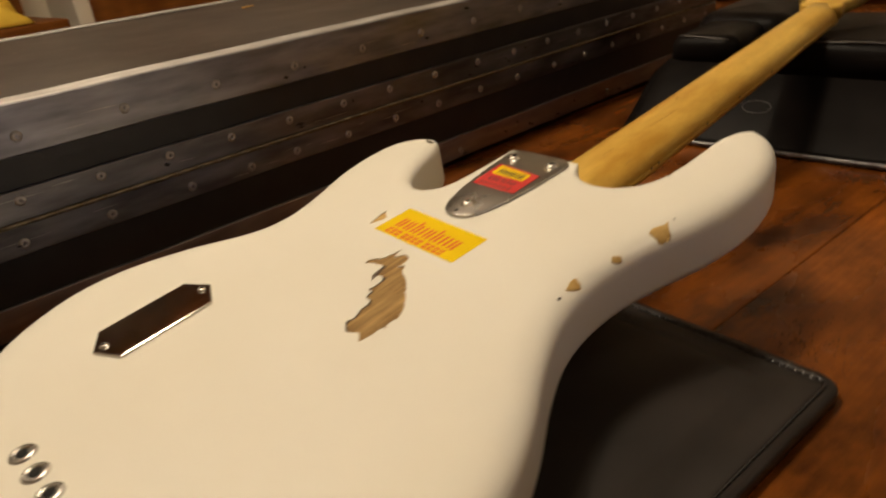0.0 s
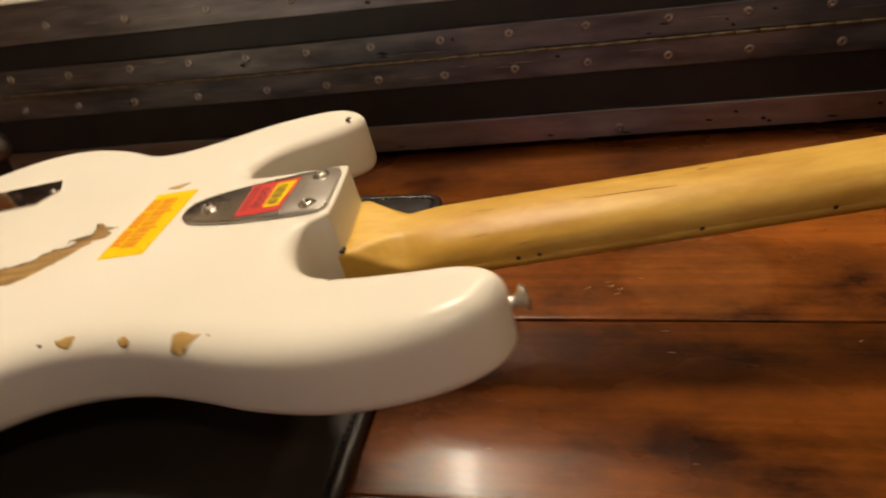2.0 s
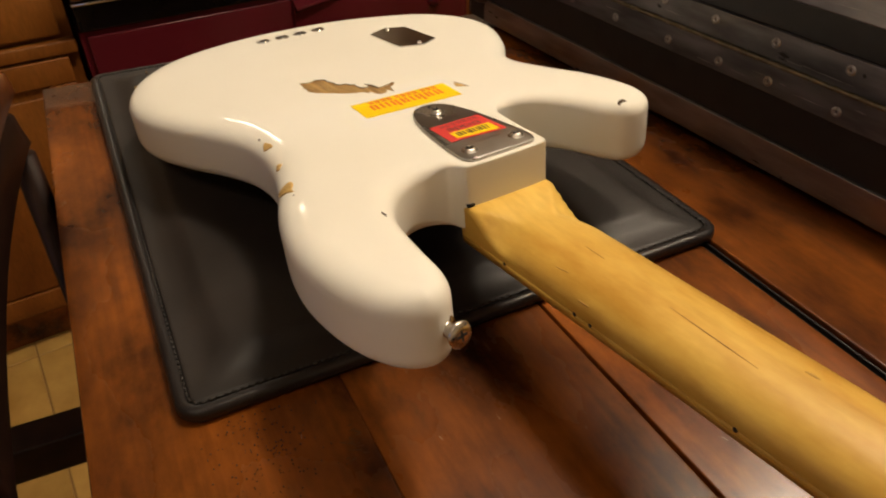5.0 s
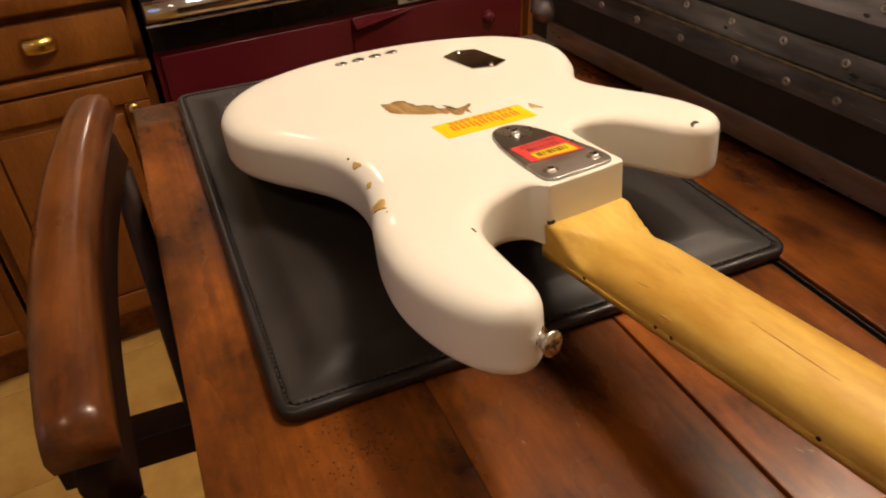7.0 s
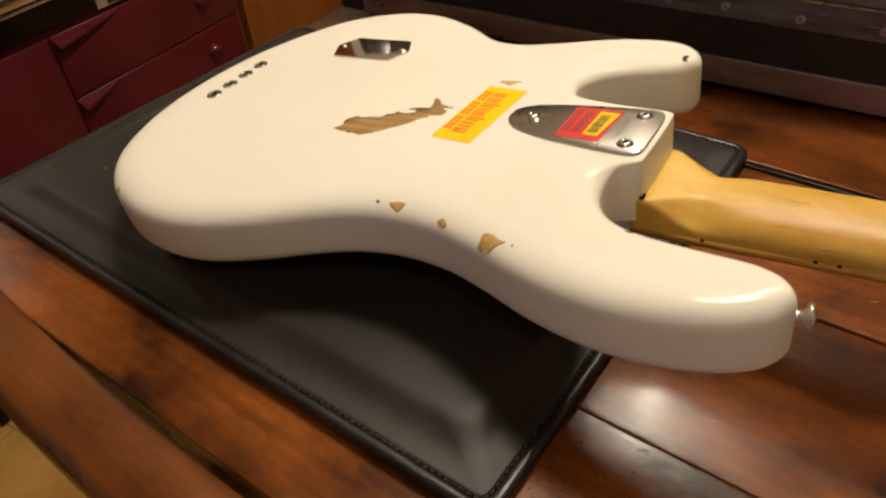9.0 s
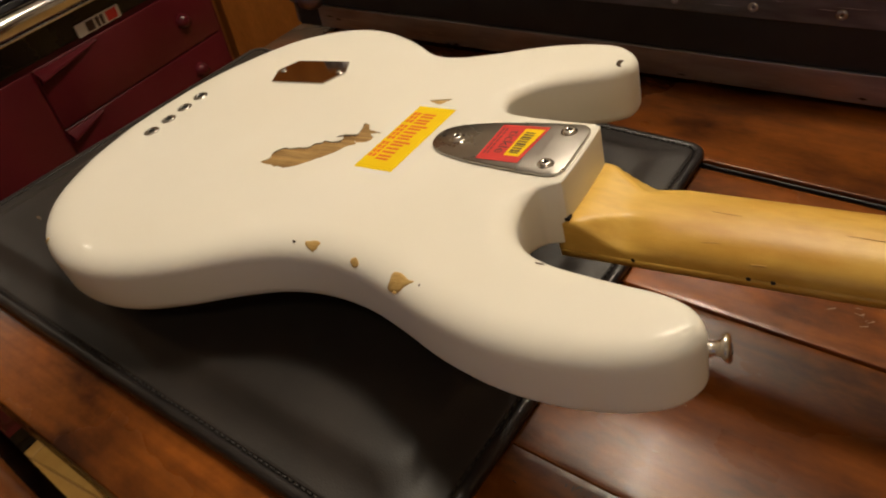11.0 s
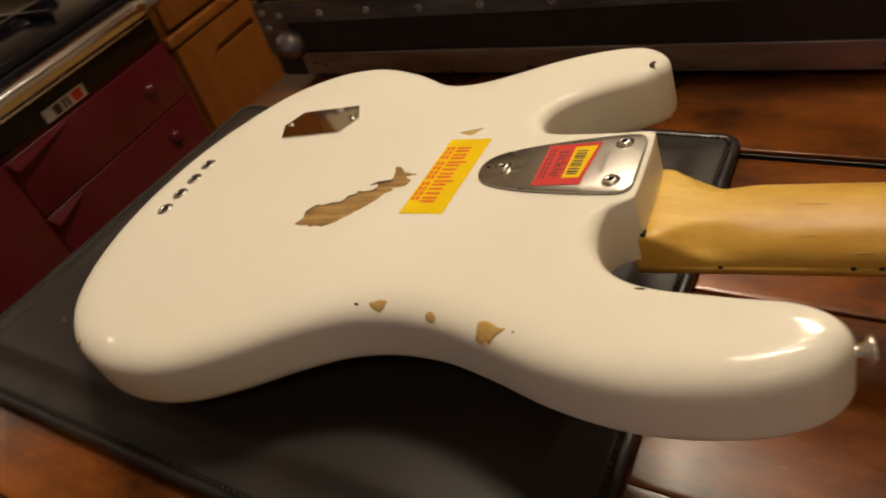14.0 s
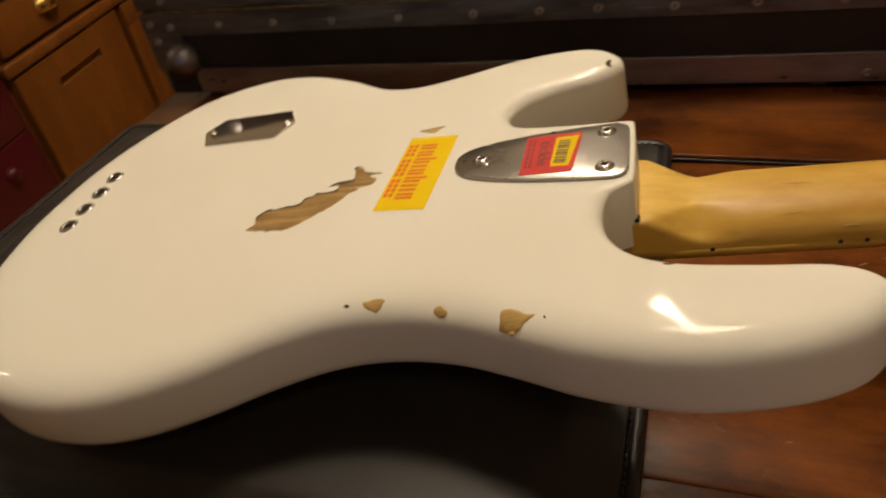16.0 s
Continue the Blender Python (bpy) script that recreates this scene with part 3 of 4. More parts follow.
def quad_sticker(name, corners, z, material, parent, label, thick=0.00018):
    return part(name, slab(corners, z, z + thick), material, parent, label, smooth=False)


def bars(name, origin, along, across, cells, z, material, parent, label):
    """Plain bars for print; cells: (start, length, low, high) in metres along and across."""
    bm = bmesh.new()
    o, a, c = Vector(origin), Vector(along).normalized(), Vector(across).normalized()
    for s, length, low, high in cells:
        pts = [o + a * s + c * low, o + a * (s + length) + c * low, o + a * (s + length) + c * high, o + a * s + c * high]
        slab([(p.x, p.y) for p in pts], z, z + 0.00006, bm=bm)
    return part(name, bm, material, parent, label, smooth=False)


yellow = quad_sticker("hire_sticker", [(0.2312, 0.0368), (0.2625, 0.0350), (0.2577, -0.0400), (0.2268, -0.0386)], 0.00005, YELLOW, bass, "yellow sticker with orange-red print")
down, over = (-0.065, -1, 0), (1, -0.065, 0)
# one row of tall strokes, one row of small ones
tall, s = [], 0.0
for strokes, high in ((2, 0), (2, 0), (2, 1), (1, 0), (2, 0), (2, 1), (1, 0), (1, 0), (2, 0)):
    for k in range(strokes):
        tall.append((s, 0.0021, 0, 0.0140 if high and k == 0 else 0.0105))
        s += 0.0033
    s += 0.0010
bars("print", (0.2405, 0.0275, 0), down, over, tall, 0.00024, ORANGEINK, yellow, "orange-red print on yellow")
small = [(k * 0.0047 + (0.002 if k > 2 else 0) + (0.002 if k > 6 else 0), 0.0036, j * 0.0034, j * 0.0034 + 0.0025) for k in range(11) for j in range(2)]
bars("print", (0.2325, 0.0285, 0), down, over, small, 0.00024, ORANGEINK, yellow, "")
redlab = quad_sticker("stock_label", [(0.3085, 0.0185), (0.3405, 0.0195), (0.3365, -0.0195), (0.3080, -0.0190)], 0.0023, RED, plate, "red stock label with a yellow code strip")
yel = quad_sticker("code_strip", [(0.3255, 0.0155), (0.3385, 0.0160), (0.3345, -0.0135), (0.3245, -0.0135)], 0.0025, YELLOW, redlab, "")
bars("code_bars", (0.3275, 0.0120, 0), (-0.06, -1, 0), (1, -0.06, 0), [(k * 0.0024, 0.0010 + 0.0007 * (k * 7 % 3) / 2, 0, 0.0065) for k in range(10)], 0.00272, DARKINK, yel, "")
word = bpy.data.curves.new("word", "FONT")
word.body, word.size, word.extrude = "tickle", 0.0098, 0.00003
letters = new("word", word)
cut = bpy.data.meshes.new_from_object(letters.evaluated_get(bpy.context.evaluated_depsgraph_get()))
bpy.data.objects.remove(letters)
spread = 0.0245 / max(v.co.x for v in cut.vertices)
bm = bmesh.new()
bm.from_mesh(cut)
bmesh.ops.transform(bm, matrix=pose(0.3172, 0.0128, 0.00256, 0, 0, -91) @ Matrix.Diagonal((spread, 1, 1, 1)), verts=bm.verts)
part("print", bm, DARKINK, redlab, "dark printed word", smooth=False)
bars("print", (0.3105, 0.0150, 0), (-0.01, -1, 0), (1, -0.01, 0), [(k * 0.0042, 0.0030, j * 0.0024, j * 0.0024 + 0.0010) for k in range(7) for j in range(2)], 0.00252, DARKINK, redlab, "")

# control plate: a long hexagon of polished chrome
hexa = [(0.0535, 0.0765), (0.0640, 0.0945), (0.1205, 0.0955), (0.1300, 0.0780), (0.1205, 0.0590), (0.0625, 0.0580)]
cover = part("cover_plate", slab(hexa, 0.0, 0.0016, 0.0006), MIRROR, bass, "polished chrome six-sided cover plate", smooth=False)
for x, y in ((0.0605, 0.0762), (0.1235, 0.0772)):
    cross_screw(x, y, 0.0021, 0.0026, cover)

# string ferrules
for k in range(4):
    f = part("string_ferrule", lathe([(0.0030, -0.006), (0.0032, -0.0002), (0.0040, 0.0007), (0.0058, 0.0007), (0.0066, -0.0001), (0.0067, -0.0005)], 24), CHROME, bass)
    f.matrix_basis = pose(0, (k - 1.5) * 0.019, 0.0003)
    part("bore", lathe([(0.0031, 0.0003), (0, 0.00031)], 16), BLACK, f)

# strap button on the short horn, empty screw hole on the long one
button = part("strap_button", lathe([(0.0, 0.0145), (0.003, 0.0147), (0.0062, 0.0142), (0.0072, 0.0128), (0.0066, 0.0112), (0.0040, 0.0098), (0.0034, 0.0060), (0.0040, 0.0030), (0.0068, 0.0016), (0.0070, 0.0)], 24), STEEL, bass, "nickel strap button")
button.matrix_basis = pose(0.4630, -0.1035, -0.0225, 0, 82, 12) @ Matrix.Diagonal((0.95, 0.95, 0.85, 1))
cross = block(-0.003, 0.003, -0.0006, 0.0006, 0.0141, 0.0149)
block(-0.0006, 0.0006, -0.003, 0.003, 0.0141, 0.01491, bm=cross)
part("cross_slot", cross, BLACK, button, smooth=False)
hole = part("screw_hole", lathe([(0.0, 0.0004), (0.0022, 0.0004), (0.0031, 0.0006), (0.0034, -0.0010)], 16), DARKCHIP, bass, "empty strap screw hole")
hole.matrix_basis = pose(0.3525, 0.1065, back_height(0.3525, 0.1065) - 0.0006, 8, 36, 0)

# neck: flat heel running into a rounded back
FRET = -0.0475


def neck_ring(x):
    t = min(max((x - 0.3715) / 0.026, 0), 1)
    t = t * t * (3 - 2 * t)
    w = 0.0308 - 0.0102 * max(0, (x - 0.37)) / 0.524
    depth = 0.0208 - 0.0036 * t - 0.0008 * max(0, x - 0.42) / 0.5
    # square heel whose corners are cut back in flat facets before the neck turns round
    cut = min(max((x - 0.3705) / 0.030, 0), 1)
    soft = min(max((x - 0.388) / 0.036, 0), 1)
    soft = soft * soft * (3 - 2 * soft)
    low, flat = depth * (1 - 0.78 * cut), w * (1 - 0.70 * cut)
    corners = [(w, 0.0), (w, low), (flat, depth), (0.0, depth)]
    lengths = [math.dist(m, n) for m, n in zip(corners, corners[1:])]
    ring = []
    for k in range(33):
        side, f = (1, k / 16) if k <= 16 else (-1, (32 - k) / 16)
        d, i = f * sum(lengths), 0
        while i < 2 and d > lengths[i]:
            d, i = d - lengths[i], i + 1
        e = min(d / max(lengths[i], 1e-9), 1)
        fy, fz = (corners[i][j] + (corners[i + 1][j] - corners[i][j]) * e for j in (0, 1))
        c, v = math.cos(math.pi / 2 * f), math.sin(math.pi / 2 * f)
        ry, rz = w * max(c, 0) ** (2 / 2.2), depth * v ** (2 / 2.2)
        ring.append((x, side * (fy + (ry - fy) * soft), FRET + fz + (rz - fz) * soft))
    return ring + [(x, -w, FRET - 0.0001), (x, w, FRET - 0.0001)]


xs = [0.361, 0.365] + [0.368 + 0.058 * k / 24 for k in range(25)] + [0.43 + 0.46 * k / 24 for k in range(25)]
neck = part("neck", loft([neck_ring(x) for x in xs]), MAPLE, bass, "aged amber maple neck, rounded at the back")
board = [[(x, y, z) for y, z in ((w, FRET - 0.0002), (w - 0.0005, FRET - 0.0060), (0, FRET - 0.0072), (-w + 0.0005, FRET - 0.0060), (-w, FRET - 0.0002))]
         for x, w in ((x, 0.0308 - 0.0102 * max(0, x - 0.37) / 0.524) for x in (0.3612, 0.45, 0.6, 0.75, 0.892))]
part("fingerboard", loft(board), MAPLE, bass)
head_line = [(0.885, 0.0205), (0.905, 0.0225), (0.925, 0.035), (0.945, 0.046), (0.975, 0.050), (1.02, 0.045), (1.075, 0.035), (1.105, 0.018), (1.108, -0.004), (1.09, -0.020), (1.06, -0.029), (0.97, -0.028), (0.925, -0.026), (0.905, -0.0215), (0.885, -0.0203)]
part("headstock", slab([tuple(p) for p in spline(head_line, 4)], FRET + 0.0005, FRET + 0.0150, 0.002), MAPLE, bass, "maple headstock")
for k in range(4):
    tuner = part("tuner", block(-0.018, 0.018, -0.012, 0.012, 0, 0.0015, 0.001), STEEL, bass, "nickel tuning machine")
    tuner.matrix_basis = pose(0.948 + 0.034 * k, 0.022 - 0.003 * k, FRET + 0.0150)
    part("gear", lathe([(0, 0.006), (0.007, 0.006), (0.0075, 0.0015)], 20), STEEL, tuner)
    key = part("button", lathe([(0, 0.012), (0.010, 0.010), (0.011, 0), (0.010, -0.010), (0, -0.012)], 16), STEEL, tuner)
    key.matrix_basis = pose(0, 0.045, 0.003, 90, 0, 0) @ Matrix.Diagonal((1, 1, 0.3, 1))
for x in (0.405, 0.4655, 0.4772, 0.5640, 0.6300, 0.7040, 0.7870):
    w = 0.0308 - 0.0102 * (x - 0.37) / 0.524
    d = part("side_dot", lathe([(0.0, 0.0004), (0.0013, 0.0003), (0.0014, -0.0002)], 12), DOT, neck)
    d.matrix_basis = pose(x, -w + 0.0002, FRET - 0.0004, 90, 0, 0)


def neck_mark(x0, x1, a0, a1, width):
    """A scratch along the back of the neck, at angles round it."""
    line = []
    for i in range(9):
        t = i / 8
        x, a = x0 + (x1 - x0) * t, radians(a0 + (a1 - a0) * t)
        w, p = 0.0308 - 0.0102 * (x - 0.37) / 0.524, 2.2
        depth = 0.0172 - 0.0008 * max(0, x - 0.42) / 0.5
        c, s = math.cos(a), math.sin(a)
        line.append((x, w * math.copysign(abs(c) ** (2 / p), c), FRET + depth * abs(s) ** (2 / p)))
    part("scratch", tube(line, [width * math.sin(math.pi * (i + 0.3) / 8.6) + 0.0001 for i in range(9)], 6), NECKMARK, neck)


neck_mark(0.505, 0.556, 98, 103, 0.00028)
neck_mark(0.568, 0.575, 78, 77, 0.0006)
neck_mark(0.4395, 0.4555, 90, 91, 0.00020)
neck_mark(0.4656, 0.4735, 156, 155, 0.00032)
neck_mark(0.440, 0.450, 134, 131, 0.00022)
part("pocket_gap", block(0.3655, 0.3694, -0.0298, -0.0255, -0.0268, -0.0248), BLACK, bass, "dark gap at the neck pocket", smooth=False)
# bridge on which the tail rests, out of sight under the body
part("bridge", block(-0.030, 0.055, -0.042, 0.042, -0.0630, -THICK + 0.001, 0.003), CHROME, bass, "chrome bridge")

# ---- flight case ----
case = thing("flight_case", pose(0.36, 0.273, TOP, 0, 0, -3.0) @ pose(-0.36, -0.268, 0), "black flight case with worn aluminium edging and rivets", "flight case")
CX0, CX1, CY0, CY1 = -0.134, 1.19, 0.267, 0.775
H = 0.187
part("base_shell", block(CX0 + 0.004, CX1 - 0.004, CY0 + 0.004, CY1 - 0.004, 0.006, 0.0975), LAMINATE, case, smooth=False)
lid = part("lid", block(CX0 + 0.004, CX1 - 0.004, CY0 + 0.004, CY1 - 0.004, 0.0985, H - 0.002), LAMINATE, case, smooth=False)
part("lid_top", block(CX0 + 0.01, CX1 - 0.01, CY0 + 0.01, CY1 - 0.01, H - 0.004, H - 0.0006), LIDTOP, lid, "brown-black worn laminate top", smooth=False)


def strip(name, x0, x1, y0, y1, z0, z1, parent, bend=0.0008, metal=ALU):
    """A length of aluminium section with small dents along its edge."""
    bm = block(x0, x1, y0, y1, z0, z1, 0.0009)
    bmesh.ops.subdivide_edges(bm, edges=[e for e in bm.edges if e.calc_length() > 0.3], cuts=40)
    for v in bm.verts:
        q = v.co * 11
        v.co += bend * Vector((0, noise.noise(q), noise.noise(q + Vector((7, 0, 0)))))
    return part(name, bm, metal, parent, smooth=False)


# base, lid and top edging carry their light in lighter copies of ALU
for y0, y1 in ((CY0, CY0 + 0.004), (CY1 - 0.004, CY1)):
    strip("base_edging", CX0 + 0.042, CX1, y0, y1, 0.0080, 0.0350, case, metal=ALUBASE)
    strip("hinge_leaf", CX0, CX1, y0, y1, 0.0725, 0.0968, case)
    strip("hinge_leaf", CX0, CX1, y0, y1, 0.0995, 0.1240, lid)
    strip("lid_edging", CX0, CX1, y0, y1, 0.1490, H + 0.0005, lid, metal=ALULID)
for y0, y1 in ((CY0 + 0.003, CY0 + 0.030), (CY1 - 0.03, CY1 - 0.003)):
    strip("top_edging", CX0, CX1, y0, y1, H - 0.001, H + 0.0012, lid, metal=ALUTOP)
for x0, x1 in ((CX0, CX0 + 0.004), (CX1 - 0.004, CX1)):
    for z0, z1, owner in ((0.0080, 0.035, case), (0.0725, 0.0968, case), (0.0995, 0.124, lid), (0.149, H + 0.0005, lid)):
        part("end_edging", block(x0, x1, CY0 + 0.004, CY1 - 0.004, z0, z1, 0.0009), ALU, owner, smooth=False)
    for y0, y1 in ((CY0 - 0.001, CY0 + 0.030), (CY1 - 0.030, CY1 + 0.001)):
        xa, xb = (x0 - 0.001, x0 + 0.040) if x0 == CX0 else (x1 - 0.040, x1 + 0.001)
        part("corner_post", block(xa, xb, y0, y1, 0.034, 0.0965, 0.002), ALU, case, smooth=False)
        part("corner_post", block(xa, xb, y0, y1, 0.0998, H - 0.002, 0.002), ALU, lid, smooth=False)
knuckle = None
for k in range(60):
    x = CX0 + 0.03 + k * 0.0203
    m = pose(x, CY0 - 0.0012, 0.0981, 0, 90, 0)
    if knuckle is None:
        knuckle = part("hinge_knuckle", lathe([(0.0018, -0.0098), (0.0020, -0.0094), (0.0020, 0.0094), (0.0018, 0.0098)], 10), BRASSLINE, case)
        knuckle.matrix_basis = m
    else:
        twin(knuckle, m)
rivet = None
UPPER = [-0.045, 0.020, 0.088, 0.150, 0.210, 0.270, 0.333, 0.399, 0.462, 0.530, 0.601, 0.667] + [0.734 + 0.067 * k for k in range(7)]
LOWER = [-0.0445, 0.017, 0.080, 0.149, 0.222, 0.283, 0.335, 0.399, 0.465, 0.531, 0.602, 0.671, 0.747] + [0.815 + 0.068 * k for k in range(6)]
LID = [-0.065 + 0.083 * k for k in range(15)]
BASE = [0.56 + 0.31 * k for k in range(2)]
for z, owner, places in ((0.082, case, LOWER), (0.115, lid, UPPER), (0.164, lid, LID), (0.0165, case, BASE)):
    for x in places:
        m = pose(x, CY0 + 0.0004, z + random.uniform(-0.0008, 0.0008), 90, 0, 0)
        if rivet is None:
            rivet = part("rivet", lathe([(0.0012, 0.0004), (0.0015, 0.0016), (0.0028, 0.0018), (0.0040, 0.0012), (0.0046, 0.0), (0.0046, -0.001)], 14), RIVET, owner)
            rivet.matrix_basis = m
        else:
            twin(rivet, m, owner)
for x in (CX0 + 0.032, CX1 - 0.032):
    for y in (CY0 + 0.006, CY1 - 0.006):
        for z, owner in ((0.045, case), (H - 0.018, lid)):
            b = part("ball_corner", lathe([(0, 0.021), (0.010, 0.0185), (0.0175, 0.011), (0.020, 0), (0.0175, -0.011), (0.010, -0.0155), (0, -0.0165)], 20), ALUBASE, owner, "worn steel ball corner")
            b.matrix_basis = pose(x, y, z)
for x, z in ((-0.124, 0.086), (-0.122, 0.067), (-0.101, 0.082), (-0.101, 0.110), (-0.124, 0.126), (-0.122, 0.150)):
    twin(rivet, pose(x, CY0 - 0.0012, z, 90, 0, 0), case)

# bright scratches and black rubbed marks along the edging, specks on the lid
for material, count, label in ((RIVET, 110, "bright scratches"), (LAMINATE, 46, "black rubbed marks")):
    bm = bmesh.new()
    for k in range(count):
        z = random.choice((random.uniform(0.007, 0.026), random.uniform(0.007, 0.026), random.uniform(0.076, 0.094), random.uniform(0.102, 0.121), random.uniform(0.152, 0.182)))
        x, length = random.uniform(CX0 + 0.03, CX1 - 0.05), random.uniform(0.006, 0.045) if material is RIVET else random.uniform(0.003, 0.012)
        h = random.uniform(0.0002, 0.00045) if material is RIVET else random.uniform(0.0006, 0.0022)
        tilt = random.uniform(-0.012, 0.012) * length
        y = CY0 - 0.0013
        bm.faces.new([bm.verts.new(q) for q in ((x, y, z), (x + length * 0.6, y, z - h + tilt * 0.5), (x + length, y, z + tilt), (x + length * 0.4, y, z + h))])
    tagged(part("edging_wear", bm, material, case, label, smooth=False), kind="stuff")
bm = bmesh.new()
for k in range(34):
    x, y, r = random.uniform(CX0 + 0.04, 0.9), random.uniform(CY0 + 0.035, CY1 - 0.05), random.uniform(0.0005, 0.0014)
    bm.faces.new([bm.verts.new((x + r * 1.6 * math.cos(a), y + r * math.sin(a), H + 0.0002)) for a in (0, 1.2, 2.3, 3.4, 4.6, 5.5)])
tagged(part("lid_specks", bm, SCUFF, lid, "pale specks", smooth=False), kind="stuff")
sliver = thing("wood_sliver", pose(0.525, 0.62, TOP + H - 0.0005, 0, 0, 12), "small pale orange wood sliver lying on the flight case", "sliver")
part("chip", block(-0.010, 0.010, -0.0022, 0.0022, 0.0, 0.002, 0.0006), YELLOWWOOD, sliver)

# ---- black leather bag under the neck ----
bag = thing("leather_bag", pose(0.74, -0.02, TOP, 0, 0, 2), "glossy black leather bag with piped edges under the neck", "bag")


def cushion(x0, x1, y0, y1, z0, z1, r, puff=0.0, nx=22, ny=26):
    """A soft block: rounded outline, swelling top, a few creases."""
    rings = []
    for i in range(12):
        t = i / 11
        a = math.pi / 2 * t
        d = r * (1 - math.cos(a)) if t > 0 else 0.0
        z = z0 + (z1 - z0 - r) + r * math.sin(a) if i else z0
        ring = []
        for x, y in rounded_rect(x0 + d, x1 - d, y0 + d, y1 - d, max(r * 1.2 - d, 0.006), 6):
            q = Vector((x * 16, y * 16, z * 16))
            ring.append((x + 0.002 * noise.noise(q), y + 0.002 * noise.noise(q + Vector((3, 1, 0))), z + 0.0015 * noise.noise(q * 1.4) * t))
        rings.append(ring)
    last = rings[-1]
    cx, cy = np.mean([p[0] for p in last]), np.mean([p[1] for p in last])
    for s in (0.7, 0.4, 0.1):
        rings.append([(cx + (x - cx) * s, cy + (y - cy) * s, z + puff * (1 - s)) for x, y, z in last])
    return loft(rings)


def wedge(y0, y1, profile, n=30):
    """A soft slanted panel: one side profile carried along y, drawn in at both ends."""
    rings = []
    for i in range(n + 1):
        y = y0 + (y1 - y0) * i / n
        e = min(y - y0, y1 - y)
        k = 1.0 if e > 0.03 else 0.80 + 0.20 * math.sqrt(1 - (1 - e / 0.03) ** 2)
        rings.append([(x + 0.0015 * noise.noise((x * 20, y * 14, z * 20)), y, max(0.0, z * k + 0.0015 * noise.noise((x * 13, y * 13, 4.0)) * min(1.0, z * 60))) for x, z in profile])
    return loft(rings)


panel = part("front_panel", wedge(-0.30, 0.165, ((0.004, 0.0), (0.0, 0.004), (0.006, 0.010), (0.03, 0.0285), (0.06, 0.052), (0.085, 0.070), (0.10, 0.078), (0.14, 0.083), (0.25, 0.085), (0.34, 0.080), (0.36, 0.05), (0.36, 0.0))), BAGLEATHER, bag)
part("pocket", cushion(0.085, 0.30, -0.22, 0.025, 0.066, 0.110, 0.022, 0.004), BAGLEATHER, bag)
part("pocket", cushion(0.098, 0.24, 0.062, 0.150, 0.066, 0.108, 0.018, 0.003), BAGLEATHER, bag)
part("rear_roll", cushion(0.20, 0.36, 0.03, 0.165, 0.060, 0.118, 0.028, 0.004), BAGLEATHER, bag)
part("piping", tube([(-0.002, y, 0.0045) for y in np.linspace(-0.285, 0.15, 14)], 0.0030), ALU, bag, "silvery piping")
part("flap_edge", tube([(0.094, y, 0.1075 + 0.001 * math.sin(y * 60)) for y in np.linspace(-0.19, 0.005, 10)], 0.0014), EMBOSS, bag)
part("flap_edge", tube([(0.106, y, 0.1055 + 0.001 * math.sin(y * 60)) for y in np.linspace(0.075, 0.138, 7)], 0.0014), EMBOSS, bag)
oval = [(0.045 + 0.0090 * math.sin(a) * 0.79, 0.013 + 0.016 * math.cos(a), 0.0408 + 0.0090 * math.sin(a) * 0.61) for a in np.linspace(0, 2 * math.pi, 41)]
part("embossed_oval", tube(oval, 0.0007, 6), EMBOSS, bag)

# ---- chair pushed against the near edge ----
chair = thing("chair", TABLE @ pose(0.203, -0.2900, 0, 0, 0, -2.5), "bar chair with glossy brown top rail and shade-darkened frame", "chair")


def bent_rail(z0, z1, half, bow, thick, lean):
    """A curved rail across the back: bowed outward, rounded on top, its foot nearer the seat."""
    rings = []
    for i in range(33):
        s = -1 + i / 16
        x, y = half * s, bow * s * s
        h = thick / 2 * (1 - 0.12 * s * s)
        end = 0.003 * max(0.0, abs(s) - 0.94) / 0.06
        zb = z1 - 0.004 * abs(s) ** 3 - end
        rings.append([(x, y + dy, z) for dy, z in ((lean - h, z0), (-h * 1.05, zb - 0.018), (-h * 0.95, zb - 0.007), (-h * 0.6, zb - 0.0015), (0, zb), (h * 0.6, zb - 0.0012),
                                                  (h * 0.95, zb - 0.005), (h * 1.05, zb - 0.016), (lean + h, z0 + 0.004), (lean + h * 0.6, z0))])
    return loft(rings)


part("top_rail", bent_rail(1.012, 1.045, 0.208, 0.013, 0.036, 0.001), CHAIRWOOD, chair)
# inner face and frame take the shaded wood colour
part("back_panel", bent_rail(0.968, 1.0115, 0.200, 0.013, 0.026, 0.004), CHAIRSHADE, chair, "lower back panel with shade in its colour")
for s in (-1, 1):
    part("back_post", tube([(s * 0.185, 0.016, 0.0), (s * 0.187, 0.016, 0.35), (s * 0.192, 0.017, 0.62), (s * 0.200, 0.018, 0.962)], [0.014, 0.016, 0.016, 0.011], 12), CHAIRSHADE, chair)
    part("front_leg", tube([(s * 0.195, 0.39, 0.0), (s * 0.19, 0.39, 0.62)], [0.015, 0.019], 12), CHAIRSHADE, chair)
    part("side_stretcher", tube([(s * 0.187, 0.02, 0.22), (s * 0.193, 0.39, 0.22)], 0.011), CHAIRSHADE, chair)
    part("seat_rail", block(s * 0.19 - 0.022, s * 0.19 + 0.022, -0.15, 0.39, 0.585, 0.635, 0.003), CHAIRSHADE, chair)
